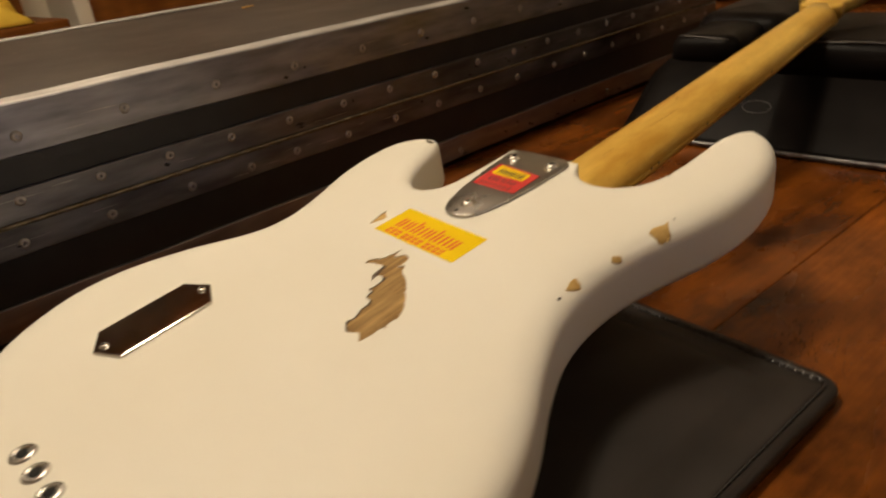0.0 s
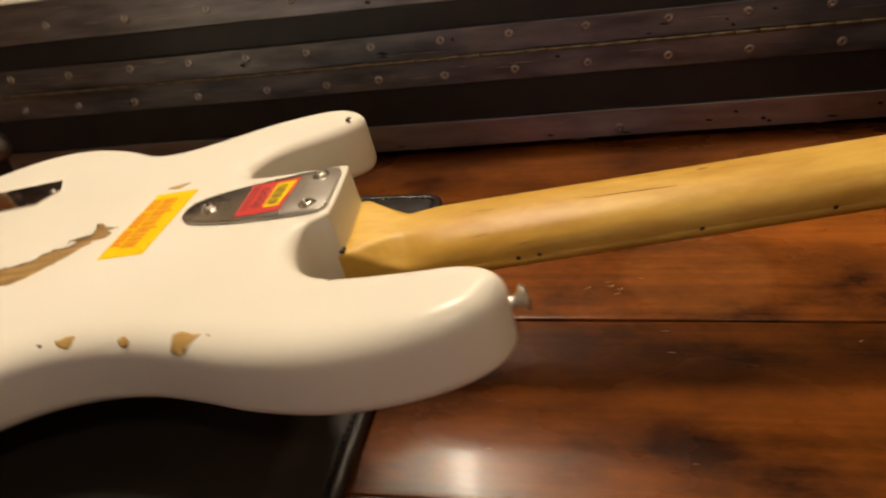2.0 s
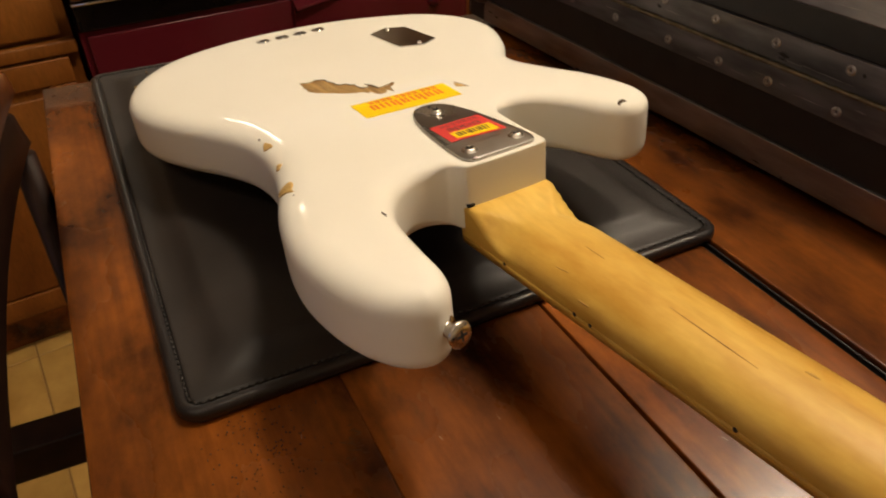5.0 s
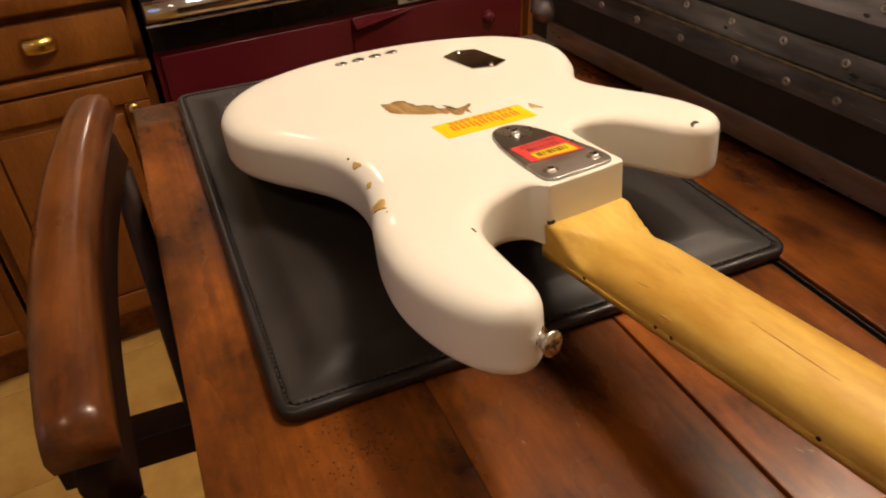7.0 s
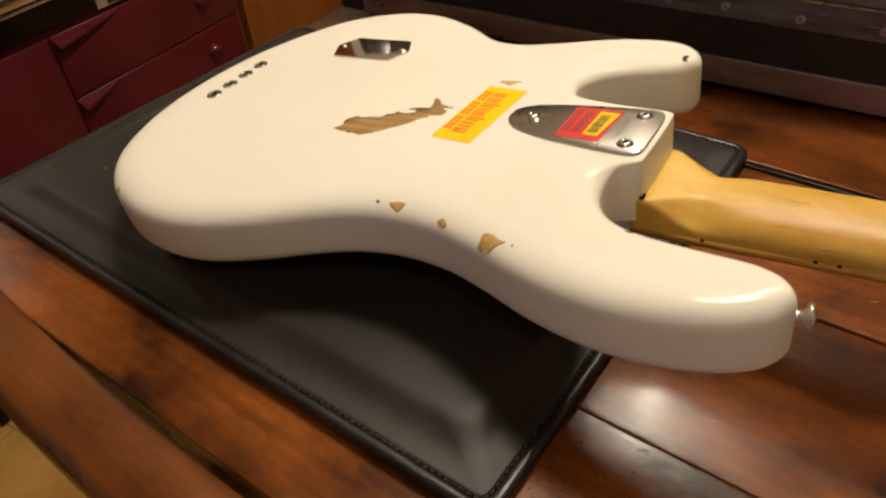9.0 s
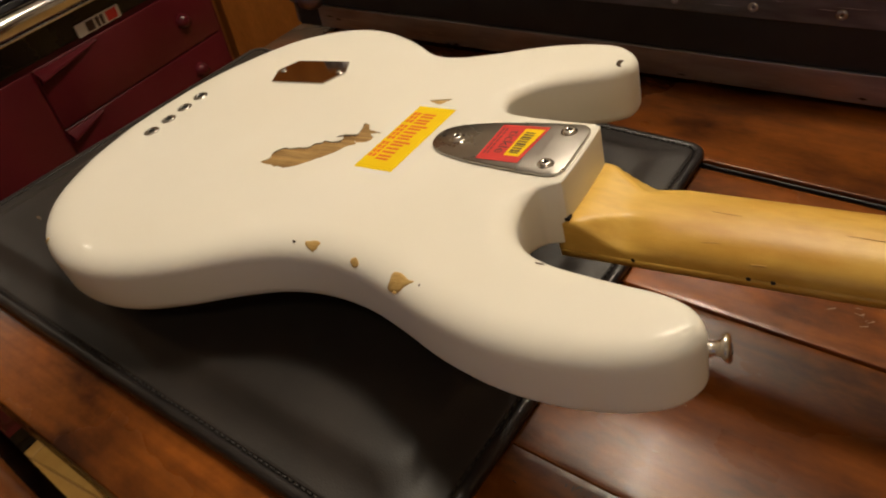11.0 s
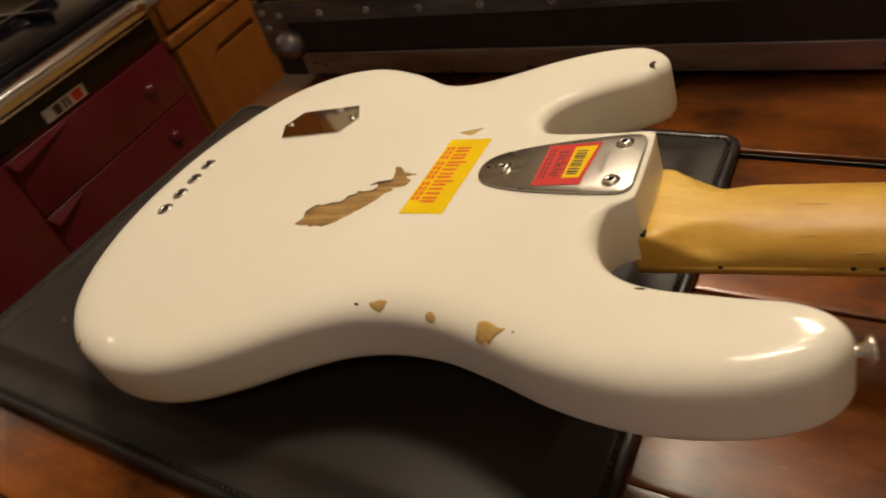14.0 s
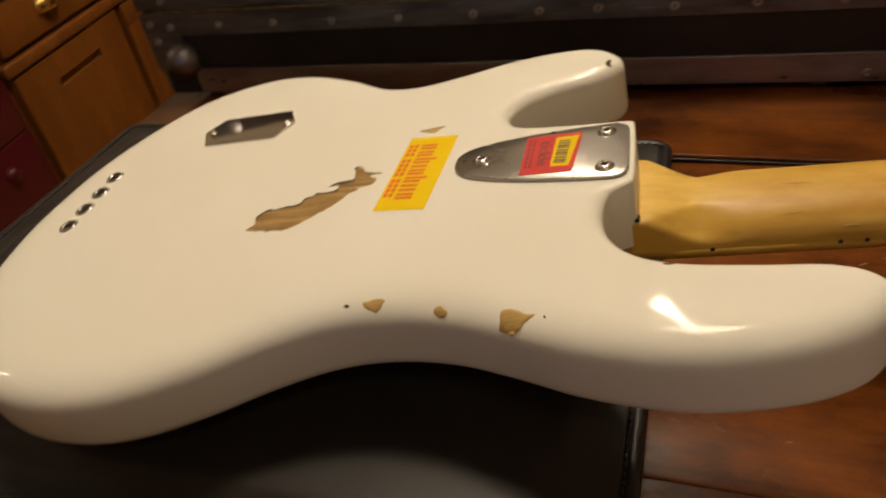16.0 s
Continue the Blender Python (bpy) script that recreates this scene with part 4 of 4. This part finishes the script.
part("seat", loft([[(x, y, z) for x, y in rounded_rect(-0.215 + d, 0.215 - d, 0.045 + d, 0.43 - d, 0.04, 6)] for d, z in ((0.004, 0.63), (0.0, 0.637), (0.0, 0.648), (0.004, 0.655), (0.02, 0.656))]), CHAIRSHADE, chair)
for y, z in ((0.39, 0.34), (0.016, 0.20)):
    part("cross_stretcher", tube([(-0.19, y, z), (0.19, y, z)], 0.011), CHAIRSHADE, chair)

# ---- kitchen units ----


def cup_handle(parent, x, y, z):
    """A brass cup pull on a front that faces +x."""
    rings = []
    for i in range(9):
        a = math.pi * i / 8
        rings.append([(0.022 * math.sin(a) * s, -0.034 * math.cos(a) * (0.75 + 0.25 * s), h) for s, h in ((0.05, 0.016), (0.75, 0.013), (1.0, 0.002), (1.0, -0.014), (0.93, -0.015), (0.9, 0.0))])
    ob = part("cup_handle", loft(rings, closed=False, caps=False), BRASS, parent, "brass cup handle")
    ob.matrix_basis = pose(x, y, z)
    return ob


def framed_door(parent, y0, y1, z0, z1, name="door", w=0.055):
    """A frame and panel front facing +x, hung on a front at x = 0."""
    d = part(name, block(0.0, 0.014, y0, y1, z0, z1, 0.002), PINE, parent, smooth=False)
    for a, b, c, e in ((y0, y1, z1 - w, z1), (y0, y1, z0, z0 + w), (y0, y0 + w, z0 + w, z1 - w), (y1 - w, y1, z0 + w, z1 - w)):
        part("frame_piece", block(0.0145, 0.024, a + 0.0005, b - 0.0005, c + 0.0005, e - 0.0005, 0.003), PINE, d)
    part("raised_panel", block(0.0145, 0.0215, y0 + w + 0.004, y1 - w - 0.004, z0 + w + 0.004, z1 - w - 0.020, 0.004), PINE, d)
    return d


def slotted_door(parent, y0, y1, z0, z1):
    """A plain front with one long finger slot near its upper edge."""
    d = part("door", block(0.0, 0.012, y0, y1, z0, z1), PINE, parent, smooth=False)
    a, b, c, e = y0 + 0.30 * (y1 - y0), y0 + 0.72 * (y1 - y0), z1 - 0.075, z1 - 0.055
    bm = block(0.0121, 0.024, y0, y1, z0, c)
    block(0.0121, 0.024, y0, y1, e, z1, bm=bm)
    block(0.0121, 0.024, y0, a, c, e, bm=bm)
    block(0.0121, 0.024, b, y1, c, e, bm=bm)
    part("door_front", bm, PINE, d, smooth=False)
    return d


def pine_unit(m, width, label, knob_y=None, knob=True):
    unit = thing("base_cabinet", m, label, "cabinet", "pine kitchen units")
    part("carcass", block(-0.56, 0.0, 0, width, 0.11, 0.885), PINE, unit, smooth=False)
    part("plinth", block(-0.54, -0.05, 0.0, width, 0.0, 0.109), TABLEWOOD, unit, "dark plinth", smooth=False)
    d = part("drawer", block(0.0, 0.020, 0.022, width - 0.022, 0.765, 0.870, 0.006), PINE, unit)
    cup_handle(d, 0.020, knob_y or width / 2, 0.825)
    part("rail_moulding", block(0.0, 0.026, 0.0, width, 0.727, 0.756, 0.005), PINE, unit)
    door = framed_door(unit, 0.022, width - 0.022, 0.13, 0.722) if knob else slotted_door(unit, 0.010, width - 0.006, 0.13, 0.722)
    if knob:
        part("knob", lathe([(0, 0.022), (0.012, 0.019), (0.013, 0.012), (0.006, 0.005), (0.008, 0)], 16, m=pose(0.024, width - 0.06, 0.66, 0, 90, 0)), BRASS, door)
    part("worktop", block(-0.57, 0.035, 0.0, width, 0.886, 0.922, 0.006), PINE, unit, "pine worktop")
    return unit


pine_unit(pose(-0.97, -0.53, 0), 0.42, "honey pine base cabinet with a brass cup handle beside the cooker", 0.225)
pine_unit(pose(-0.97, -1.10, 0), 0.56, "honey pine base cabinet with one drawer and door")
pine_unit(pose(-0.95, 0.868, 0), 0.43, "narrow honey pine base cabinet beside the cooker", 0.205, knob=False)
pine_unit(pose(-0.95, 1.30, 0), 0.60, "honey pine base cabinet behind the flight case")

# range cooker
cooker = thing("range_cooker", pose(-0.95, -0.10, 0), "burgundy enamel range cooker with a chrome towel rail", "cooker")
CW = 0.965
part("body", block(-0.60, 0.006, 0, CW, 0.10, 0.764), ENAMEL, cooker, smooth=False)
part("plinth", block(-0.55, -0.04, 0.0, CW, 0.0, 0.099), BLACKENAMEL, cooker, smooth=False)
part("hob", block(-0.61, 0.012, -0.002, CW + 0.002, 0.886, 0.905, 0.005), BLACKENAMEL, cooker, "black hob top")
part("control_panel", block(-0.60, 0.012, 0.002, CW - 0.002, 0.765, 0.884, 0.004), BLACKENAMEL, cooker, "black control panel")
rail = part("towel_rail", tube([(0.048, y, 0.860) for y in np.linspace(0.0, CW, 12)], 0.0215, 28), RAILCHROME, cooker, "polished chrome towel rail")
for y in (0.02, CW - 0.02):
    part("rail_bracket", tube([(0.010, y, 0.860), (0.048, y, 0.860)], 0.010), MIRROR, rail)
part("panel_trim", tube([(0.016, y, 0.822) for y in np.linspace(0.0, CW, 12)], 0.0035, 10), RAILCHROME, cooker, "thin chrome trim line")
for y0, y1, z0, z1, grip in ((0.012, 0.4585, 0.36, 0.755, None), (0.4615, CW - 0.012, 0.6195, 0.755, (0.463, 0.620)), (0.4615, CW - 0.012, 0.14, 0.6165, (0.463, 0.560)), (0.012, 0.4585, 0.14, 0.357, None)):
    door = part("oven_door", block(0.007, 0.016, y0, y1, z0, z1, 0.003, 3), ENAMEL, cooker)
    if grip:
        # a wedge at the upper corner of the door that dies out along its edge
        rings = []
        for k in range(9):
            f = k / 8
            y, out, drop = grip[0] + (grip[1] - grip[0]) * f, 0.020 * (1 - f) ** 0.8 + 0.001, 0.026 * (1 - f) + 0.003
            rings.append([(0.0155, y, z1 - 0.004), (0.0175 + out * 0.85, y, z1 - 0.006 - 0.35 * drop), (0.0165 + out, y, z1 - 0.007 - 0.5 * drop), (0.0155 + out * 0.6, y, z1 - 0.007 - 0.72 * drop), (0.0155, y, z1 - 0.007 - drop)])
        part("door_handle", loft(rings), ENAMEL, door, smooth=False)
for z in (0.687, 0.560):
    part("hinge_cap", lathe([(0, 0.022), (0.012, 0.020), (0.018, 0.008), (0.02, 0)], 16, m=pose(0.012, 0.852, z, 0, 90, 0)), ENAMEL, cooker)
badge = part("oval_badge", lathe([(0, 0.004), (0.030, 0.004), (0.036, 0.002), (0.038, 0)], 28), MIRROR, cooker, "oval chrome badge")
badge.matrix_basis = pose(0.0165, 0.240, 0.636) @ Matrix.Rotation(radians(90), 4, "Y") @ Matrix.Diagonal((0.42, 1, 1, 1))
part("badge_field", lathe([(0, 0.0045), (0.0335, 0.0045), (0.0345, 0.0035)], 28), BLACKENAMEL, badge)
for k in range(3):
    part("badge_bar", block(-0.012, 0.012, -0.0165 + k * 0.014, -0.0125 + k * 0.014, 0.0046, 0.0055), CHROME, badge, smooth=False)
tag = part("price_tag", block(0.0125, 0.0155, 0.589, 0.705, 0.765, 0.792, 0.001), TAGWHITE, cooker, "white tag with a red field")
part("red_field", block(0.0157, 0.0163, 0.668, 0.696, 0.768, 0.789), RED, tag, smooth=False)
for y0, y1 in ((0.614, 0.634), (0.640, 0.648), (0.652, 0.660)):
    part("dark_field", block(0.0157, 0.0163, y0, y1, 0.768, 0.789), DARKINK, tag, smooth=False)
for x in (-0.16, -0.43):
    for y in (0.2, 0.49, 0.78):
        g = part("pan_support", block(-0.11, 0.11, -0.006, 0.006, 0.906, 0.925, 0.002), BLACKENAMEL, cooker)
        block_b = block(-0.006, 0.006, -0.11, 0.11, 0.906, 0.9249, 0.002)
        g.matrix_basis = pose(x, y, 0)
        part("cross_bar", block_b, BLACKENAMEL, g)
        part("burner", lathe([(0, 0.916), (0.03, 0.916), (0.036, 0.910), (0.04, 0.905)], 20), BLACKENAMEL, g)


def pan(x, y, r, h, label):
    p = thing("saucepan", pose(x, y, 0.925), label, "saucepan", "pans on the cooker")
    part("bowl", lathe([(0, 0.0), (r * 0.92, 0.0), (r, 0.008), (r, h), (r * 1.03, h + 0.003), (r * 0.98, h), (r * 0.97, 0.01), (0, 0.006)], 32), CHROME, p)
    part("lid", lathe([(r * 1.01, h + 0.003), (r * 0.8, h + 0.02), (r * 0.3, h + 0.032), (0, h + 0.034)], 32), CHROME, p)
    part("lid_knob", lathe([(0.006, h + 0.033), (0.014, h + 0.05), (0.010, h + 0.06), (0, h + 0.061)], 14), BLACKENAMEL, p)
    part("handle", tube([(r, 0, h * 0.8), (r + 0.05, 0, h * 0.85), (r + 0.15, 0, h * 0.95)], [0.008, 0.009, 0.010]), BRASS, p)
    return p


pan(-1.13, 0.25, 0.115, 0.085, "stainless steel saucepan with a lid on the hob")
pan(-1.11, 0.00, 0.095, 0.07, "small stainless steel saucepan with a lid on the hob").rotation_euler.z = 0.9

# hood over the cooker
hood = thing("cooker_hood", pose(-1.62, -0.12, 1.62), "black cooker hood with a light in it", "cooker hood")
part("canopy", loft([[(x, y, z) for x, y in ((0.0, a), (w, a), (w, b), (0.0, b))] for w, a, b, z in ((0.52, 0, 1.02, 0.0), (0.52, 0, 1.02, 0.06), (0.26, 0.34, 0.68, 0.32), (0.26, 0.34, 0.68, 1.128))], caps=True), BLACKENAMEL, hood, smooth=False)


def wall_cupboard(m, width, height, label):
    """A pine wall cupboard; its front faces +x."""
    c = thing("wall_cupboard", m, label, "cupboard", "pine wall cupboards")
    part("carcass", block(-0.32, 0.0, 0, width, 0, height), PINE, c, smooth=False)
    d = framed_door(c, 0.01, width - 0.01, 0.01, height - 0.01)
    part("knob", lathe([(0, 0.022), (0.012, 0.019), (0.013, 0.012), (0.006, 0.005), (0.008, 0)], 16, m=pose(0.024, width - 0.05, 0.08, 0, 90, 0)), BRASS, d)
    return c


wall_cupboard(pose(-1.30, 0.96, 1.42), 0.55, 0.78, "honey pine wall cupboard over the worktop")
wall_cupboard(pose(-1.30, -0.95, 1.42), 0.55, 0.78, "honey pine wall cupboard over the worktop")

# north: pine dresser with a yellow cloth, a white post and a pine door behind the case
dresser = thing("dresser", pose(0.30, 2.30, 0), "honey pine dresser with drawers behind the flight case", "dresser")
part("carcass", block(-0.75, 0.55, 0.02, 0.42, 0.06, 0.999), PINE, dresser, smooth=False)
part("dresser_top", block(-0.77, 0.57, 0.0, 0.44, 1.0, 1.030, 0.005), PINE, dresser)
part("upper_back", block(-0.75, 0.55, 0.36, 0.42, 1.031, 1.82), PINE, dresser, smooth=False)
for k in range(3):
    d = part("drawer", block(-0.72 + 0.42 * k, -0.32 + 0.42 * k, 0.337, 0.359, 1.06, 1.20, 0.006), PINE, dresser)
    part("knob", lathe([(0, 0.03), (0.018, 0.026), (0.02, 0.016), (0.008, 0.006), (0.01, 0)], 16, m=pose(-0.52 + 0.42 * k, 0.337, 1.125, 90, 0, 0)), BRASS, d)
for s in (-0.7, 0.5):
    part("foot", block(s - 0.03, s + 0.03, 0.05, 0.39, 0.0, 0.0599, 0.004), PINE, dresser)

bm = bmesh.new()
cl, g = [], 34
for i in range(g):
    for j in range(g):
        a, b = i / (g - 1) * 2 - 1, j / (g - 1) * 2 - 1
        r = max(abs(a), abs(b))
        h = 0.115 * max(0, 1 - r**3) * (0.55 + 0.9 * noise.noise((a * 2.2, b * 2.2, 4.0))) + 0.02 * abs(noise.noise((a * 6, b * 6, 1))) * (1 - r)
        cl.append(bm.verts.new((a * 0.17 + 0.03 * noise.noise((a * 2, b * 2, 9)), b * 0.11 + 0.02 * noise.noise((a * 2, b * 2, 7)), max(h, 0) + 0.003)))
for i in range(g - 1):
    for j in range(g - 1):
        bm.faces.new((cl[i * g + j], cl[(i + 1) * g + j], cl[(i + 1) * g + j + 1], cl[i * g + j + 1]))
cloth = part("cleaning_cloth", bm, CLOTH, None)
cloth.matrix_world = pose(0.60, 2.44, 1.030)
tagged(cloth, "crumpled yellow cleaning cloth on the pine dresser", "cloth")
sol = cloth.modifiers.new("thickness", "SOLIDIFY")
sol.thickness = 0.004

post = thing("door_1", pose(1.0, 2.60, 0), "pine panel door in a white frame", "door", kind="structure")
for a, b, c, d in ((0.03, 0.09, 0, 2.06), (0.88, 0.94, 0, 2.06), (0.09, 0.88, 1.99, 2.06)):
    part("door_frame", block(a, b, 0.06, 0.35, c, d, 0.004), WHITEWOOD, post)
part("door_leaf", block(0.093, 0.877, 0.085, 0.125, 0.005, 1.985, 0.003), PINE, post)
for z0, z1 in ((0.15, 0.85), (1.05, 1.85)):
    part("door_panel", block(0.2, 0.77, 0.074, 0.0845, z0, z1, 0.006), PINE, post)

# east: pine chest behind the bag
chest = thing("pine_chest", pose(1.98, -0.55, 0), "honey pine chest of drawers behind the table", "chest of drawers")
part("carcass", block(0.02, 0.5, 0, 1.6, 0.05, 1.09), PINE, chest, smooth=False)
part("chest_top", block(-0.01, 0.52, -0.02, 1.62, 1.0905, 1.12, 0.006), PINE, chest)
part("plinth", block(0.03, 0.49, 0.01, 1.59, 0.0, 0.0499), PINE, chest, smooth=False)
for z0, z1 in ((0.10, 0.34), (0.36, 0.62), (0.64, 0.905), (0.935, 1.075)):
    for y0, y1 in ((0.02, 0.79), (0.81, 1.58)):
        d = part("drawer", block(-0.002, 0.0195, y0, y1, z0, z1, 0.006), PINE, chest)
        part("knob", lathe([(0, 0.03), (0.018, 0.026), (0.02, 0.016), (0.008, 0.006), (0.01, 0)], 16, m=pose(-0.002, (y0 + y1) / 2, (z0 + z1) / 2, 0, -90, 0)), PINE, d)

# ---- table frame and boards ----
part("apron", block(U0 + 0.07, U1 - 0.07, -0.215, -0.193, 0.83, 0.9175, 0.003), TABLEWOOD, table)
part("apron", block(U0 + 0.07, U1 - 0.07, 0.732, 0.754, 0.83, 0.9175, 0.003), TABLEWOOD, table)
for u in (U0 + 0.05, U1 - 0.072):
    part("apron", block(u, u + 0.022, -0.19, 0.73, 0.83, 0.9175, 0.003), TABLEWOOD, table)
for u in (U0 + 0.06, U1 - 0.14):
    for v in (-0.22, 0.68):
        part("leg", block(u, u + 0.08, v, v + 0.08, 0.0, 0.829, 0.006), TABLEWOOD, table)
for v0, v1 in zip(SEAMS, SEAMS[1:]):
    part("plank", plank(v0, v1), TABLEWOOD, table)
    part("seam", block(U0 + 0.002, U1 - 0.002, v1 - 0.006, v1 + 0.006, TOP - 0.030, TOP - 0.006), TABLEDARK, table, smooth=False) if v1 < 0.7 else None
# the wide joint of the leaf holds a narrow ridged strip
part("joint_strip", block(U0 + 0.002, U1 - 0.002, 0.2002, 0.2016, TOP - 0.0058, TOP - 0.0012, 0.0004), LEATHEREDGE, table, "narrow black strip in the leaf's joint")
part("joint_strip", block(U0 + 0.002, U1 - 0.002, 0.1962, 0.1976, TOP - 0.0058, TOP - 0.0030, 0.0004), LEATHEREDGE, table)

# grit on the table by the pad
bm = bmesh.new()
for k in range(190):
    u, v = random.gauss(0.405, 0.022), random.gauss(-0.155, 0.014)
    u += (v + 0.155) * 0.2
    r = random.uniform(0.00025, 0.0006)
    if u < 0.378:
        continue
    bmesh.ops.create_icosphere(bm, subdivisions=1, radius=r, matrix=TABLE @ Matrix.Translation((u, v, TOP + r * 0.5)))
tagged(part("grit", bm, CRUMB, None), "scattered dark grit on the table beside the pad", "grit", kind="stuff")

# pale scuffs in the varnish
for material, count in ((SCUFF, 34), (DENT, 26)):
    bm = bmesh.new()
    for k in range(count):
        if material is DENT:
            u, v = random.gauss(0.426, 0.007), random.gauss(-0.109, 0.0035)
        elif k < 8:
            u, v = random.gauss(0.512, 0.006), random.gauss(0.083, 0.004)
        else:
            u, v = random.uniform(0.39, 0.95), random.uniform(-0.23, 0.18)
        turn, length, w = random.uniform(-0.6, 0.6) + (1.3 if material is DENT else 0.2), random.uniform(0.002, 0.007), random.uniform(0.0004, 0.0010)
        pts = [(math.cos(turn) * a - math.sin(turn) * b, math.sin(turn) * a + math.cos(turn) * b) for a, b in ((-length / 2, 0), (-length / 5, -w / 2), (length / 3, -w / 3), (length / 2, 0), (length / 4, w / 2), (-length / 4, w / 3))]
        bm.faces.new([bm.verts.new((u + x, v + y, TOP + 0.0003)) for x, y in pts])
    tagged(part("scuff_marks", bm, material, table, "small scuffs in the varnish", smooth=False), kind="stuff")

# ---- floor ----
floor = thing("floor", Matrix(), "cream stone-look kitchen floor tiles", "floor", kind="structure")
part("grout", block(X0 - 0.12, X1 + 0.12, Y0 - 0.12, Y1 + 0.12, -0.1, -0.003), GROUT, floor, smooth=False)
S = 0.33
tile = None
for i in range(int((X1 - X0) / S) + 1):
    for j in range(int((Y1 - Y0) / S) + 1):
        m = pose(X0 + (i + 0.5) * S, Y0 + (j + 0.5) * S, -0.0035)
        if tile is None:
            tile = part("tile", block(-S / 2 + 0.002, S / 2 - 0.002, -S / 2 + 0.002, S / 2 - 0.002, -0.006, 0.0035, 0.0015, 1), TILE, floor, smooth=False)
            tile.matrix_basis = m
        else:
            twin(tile, m)
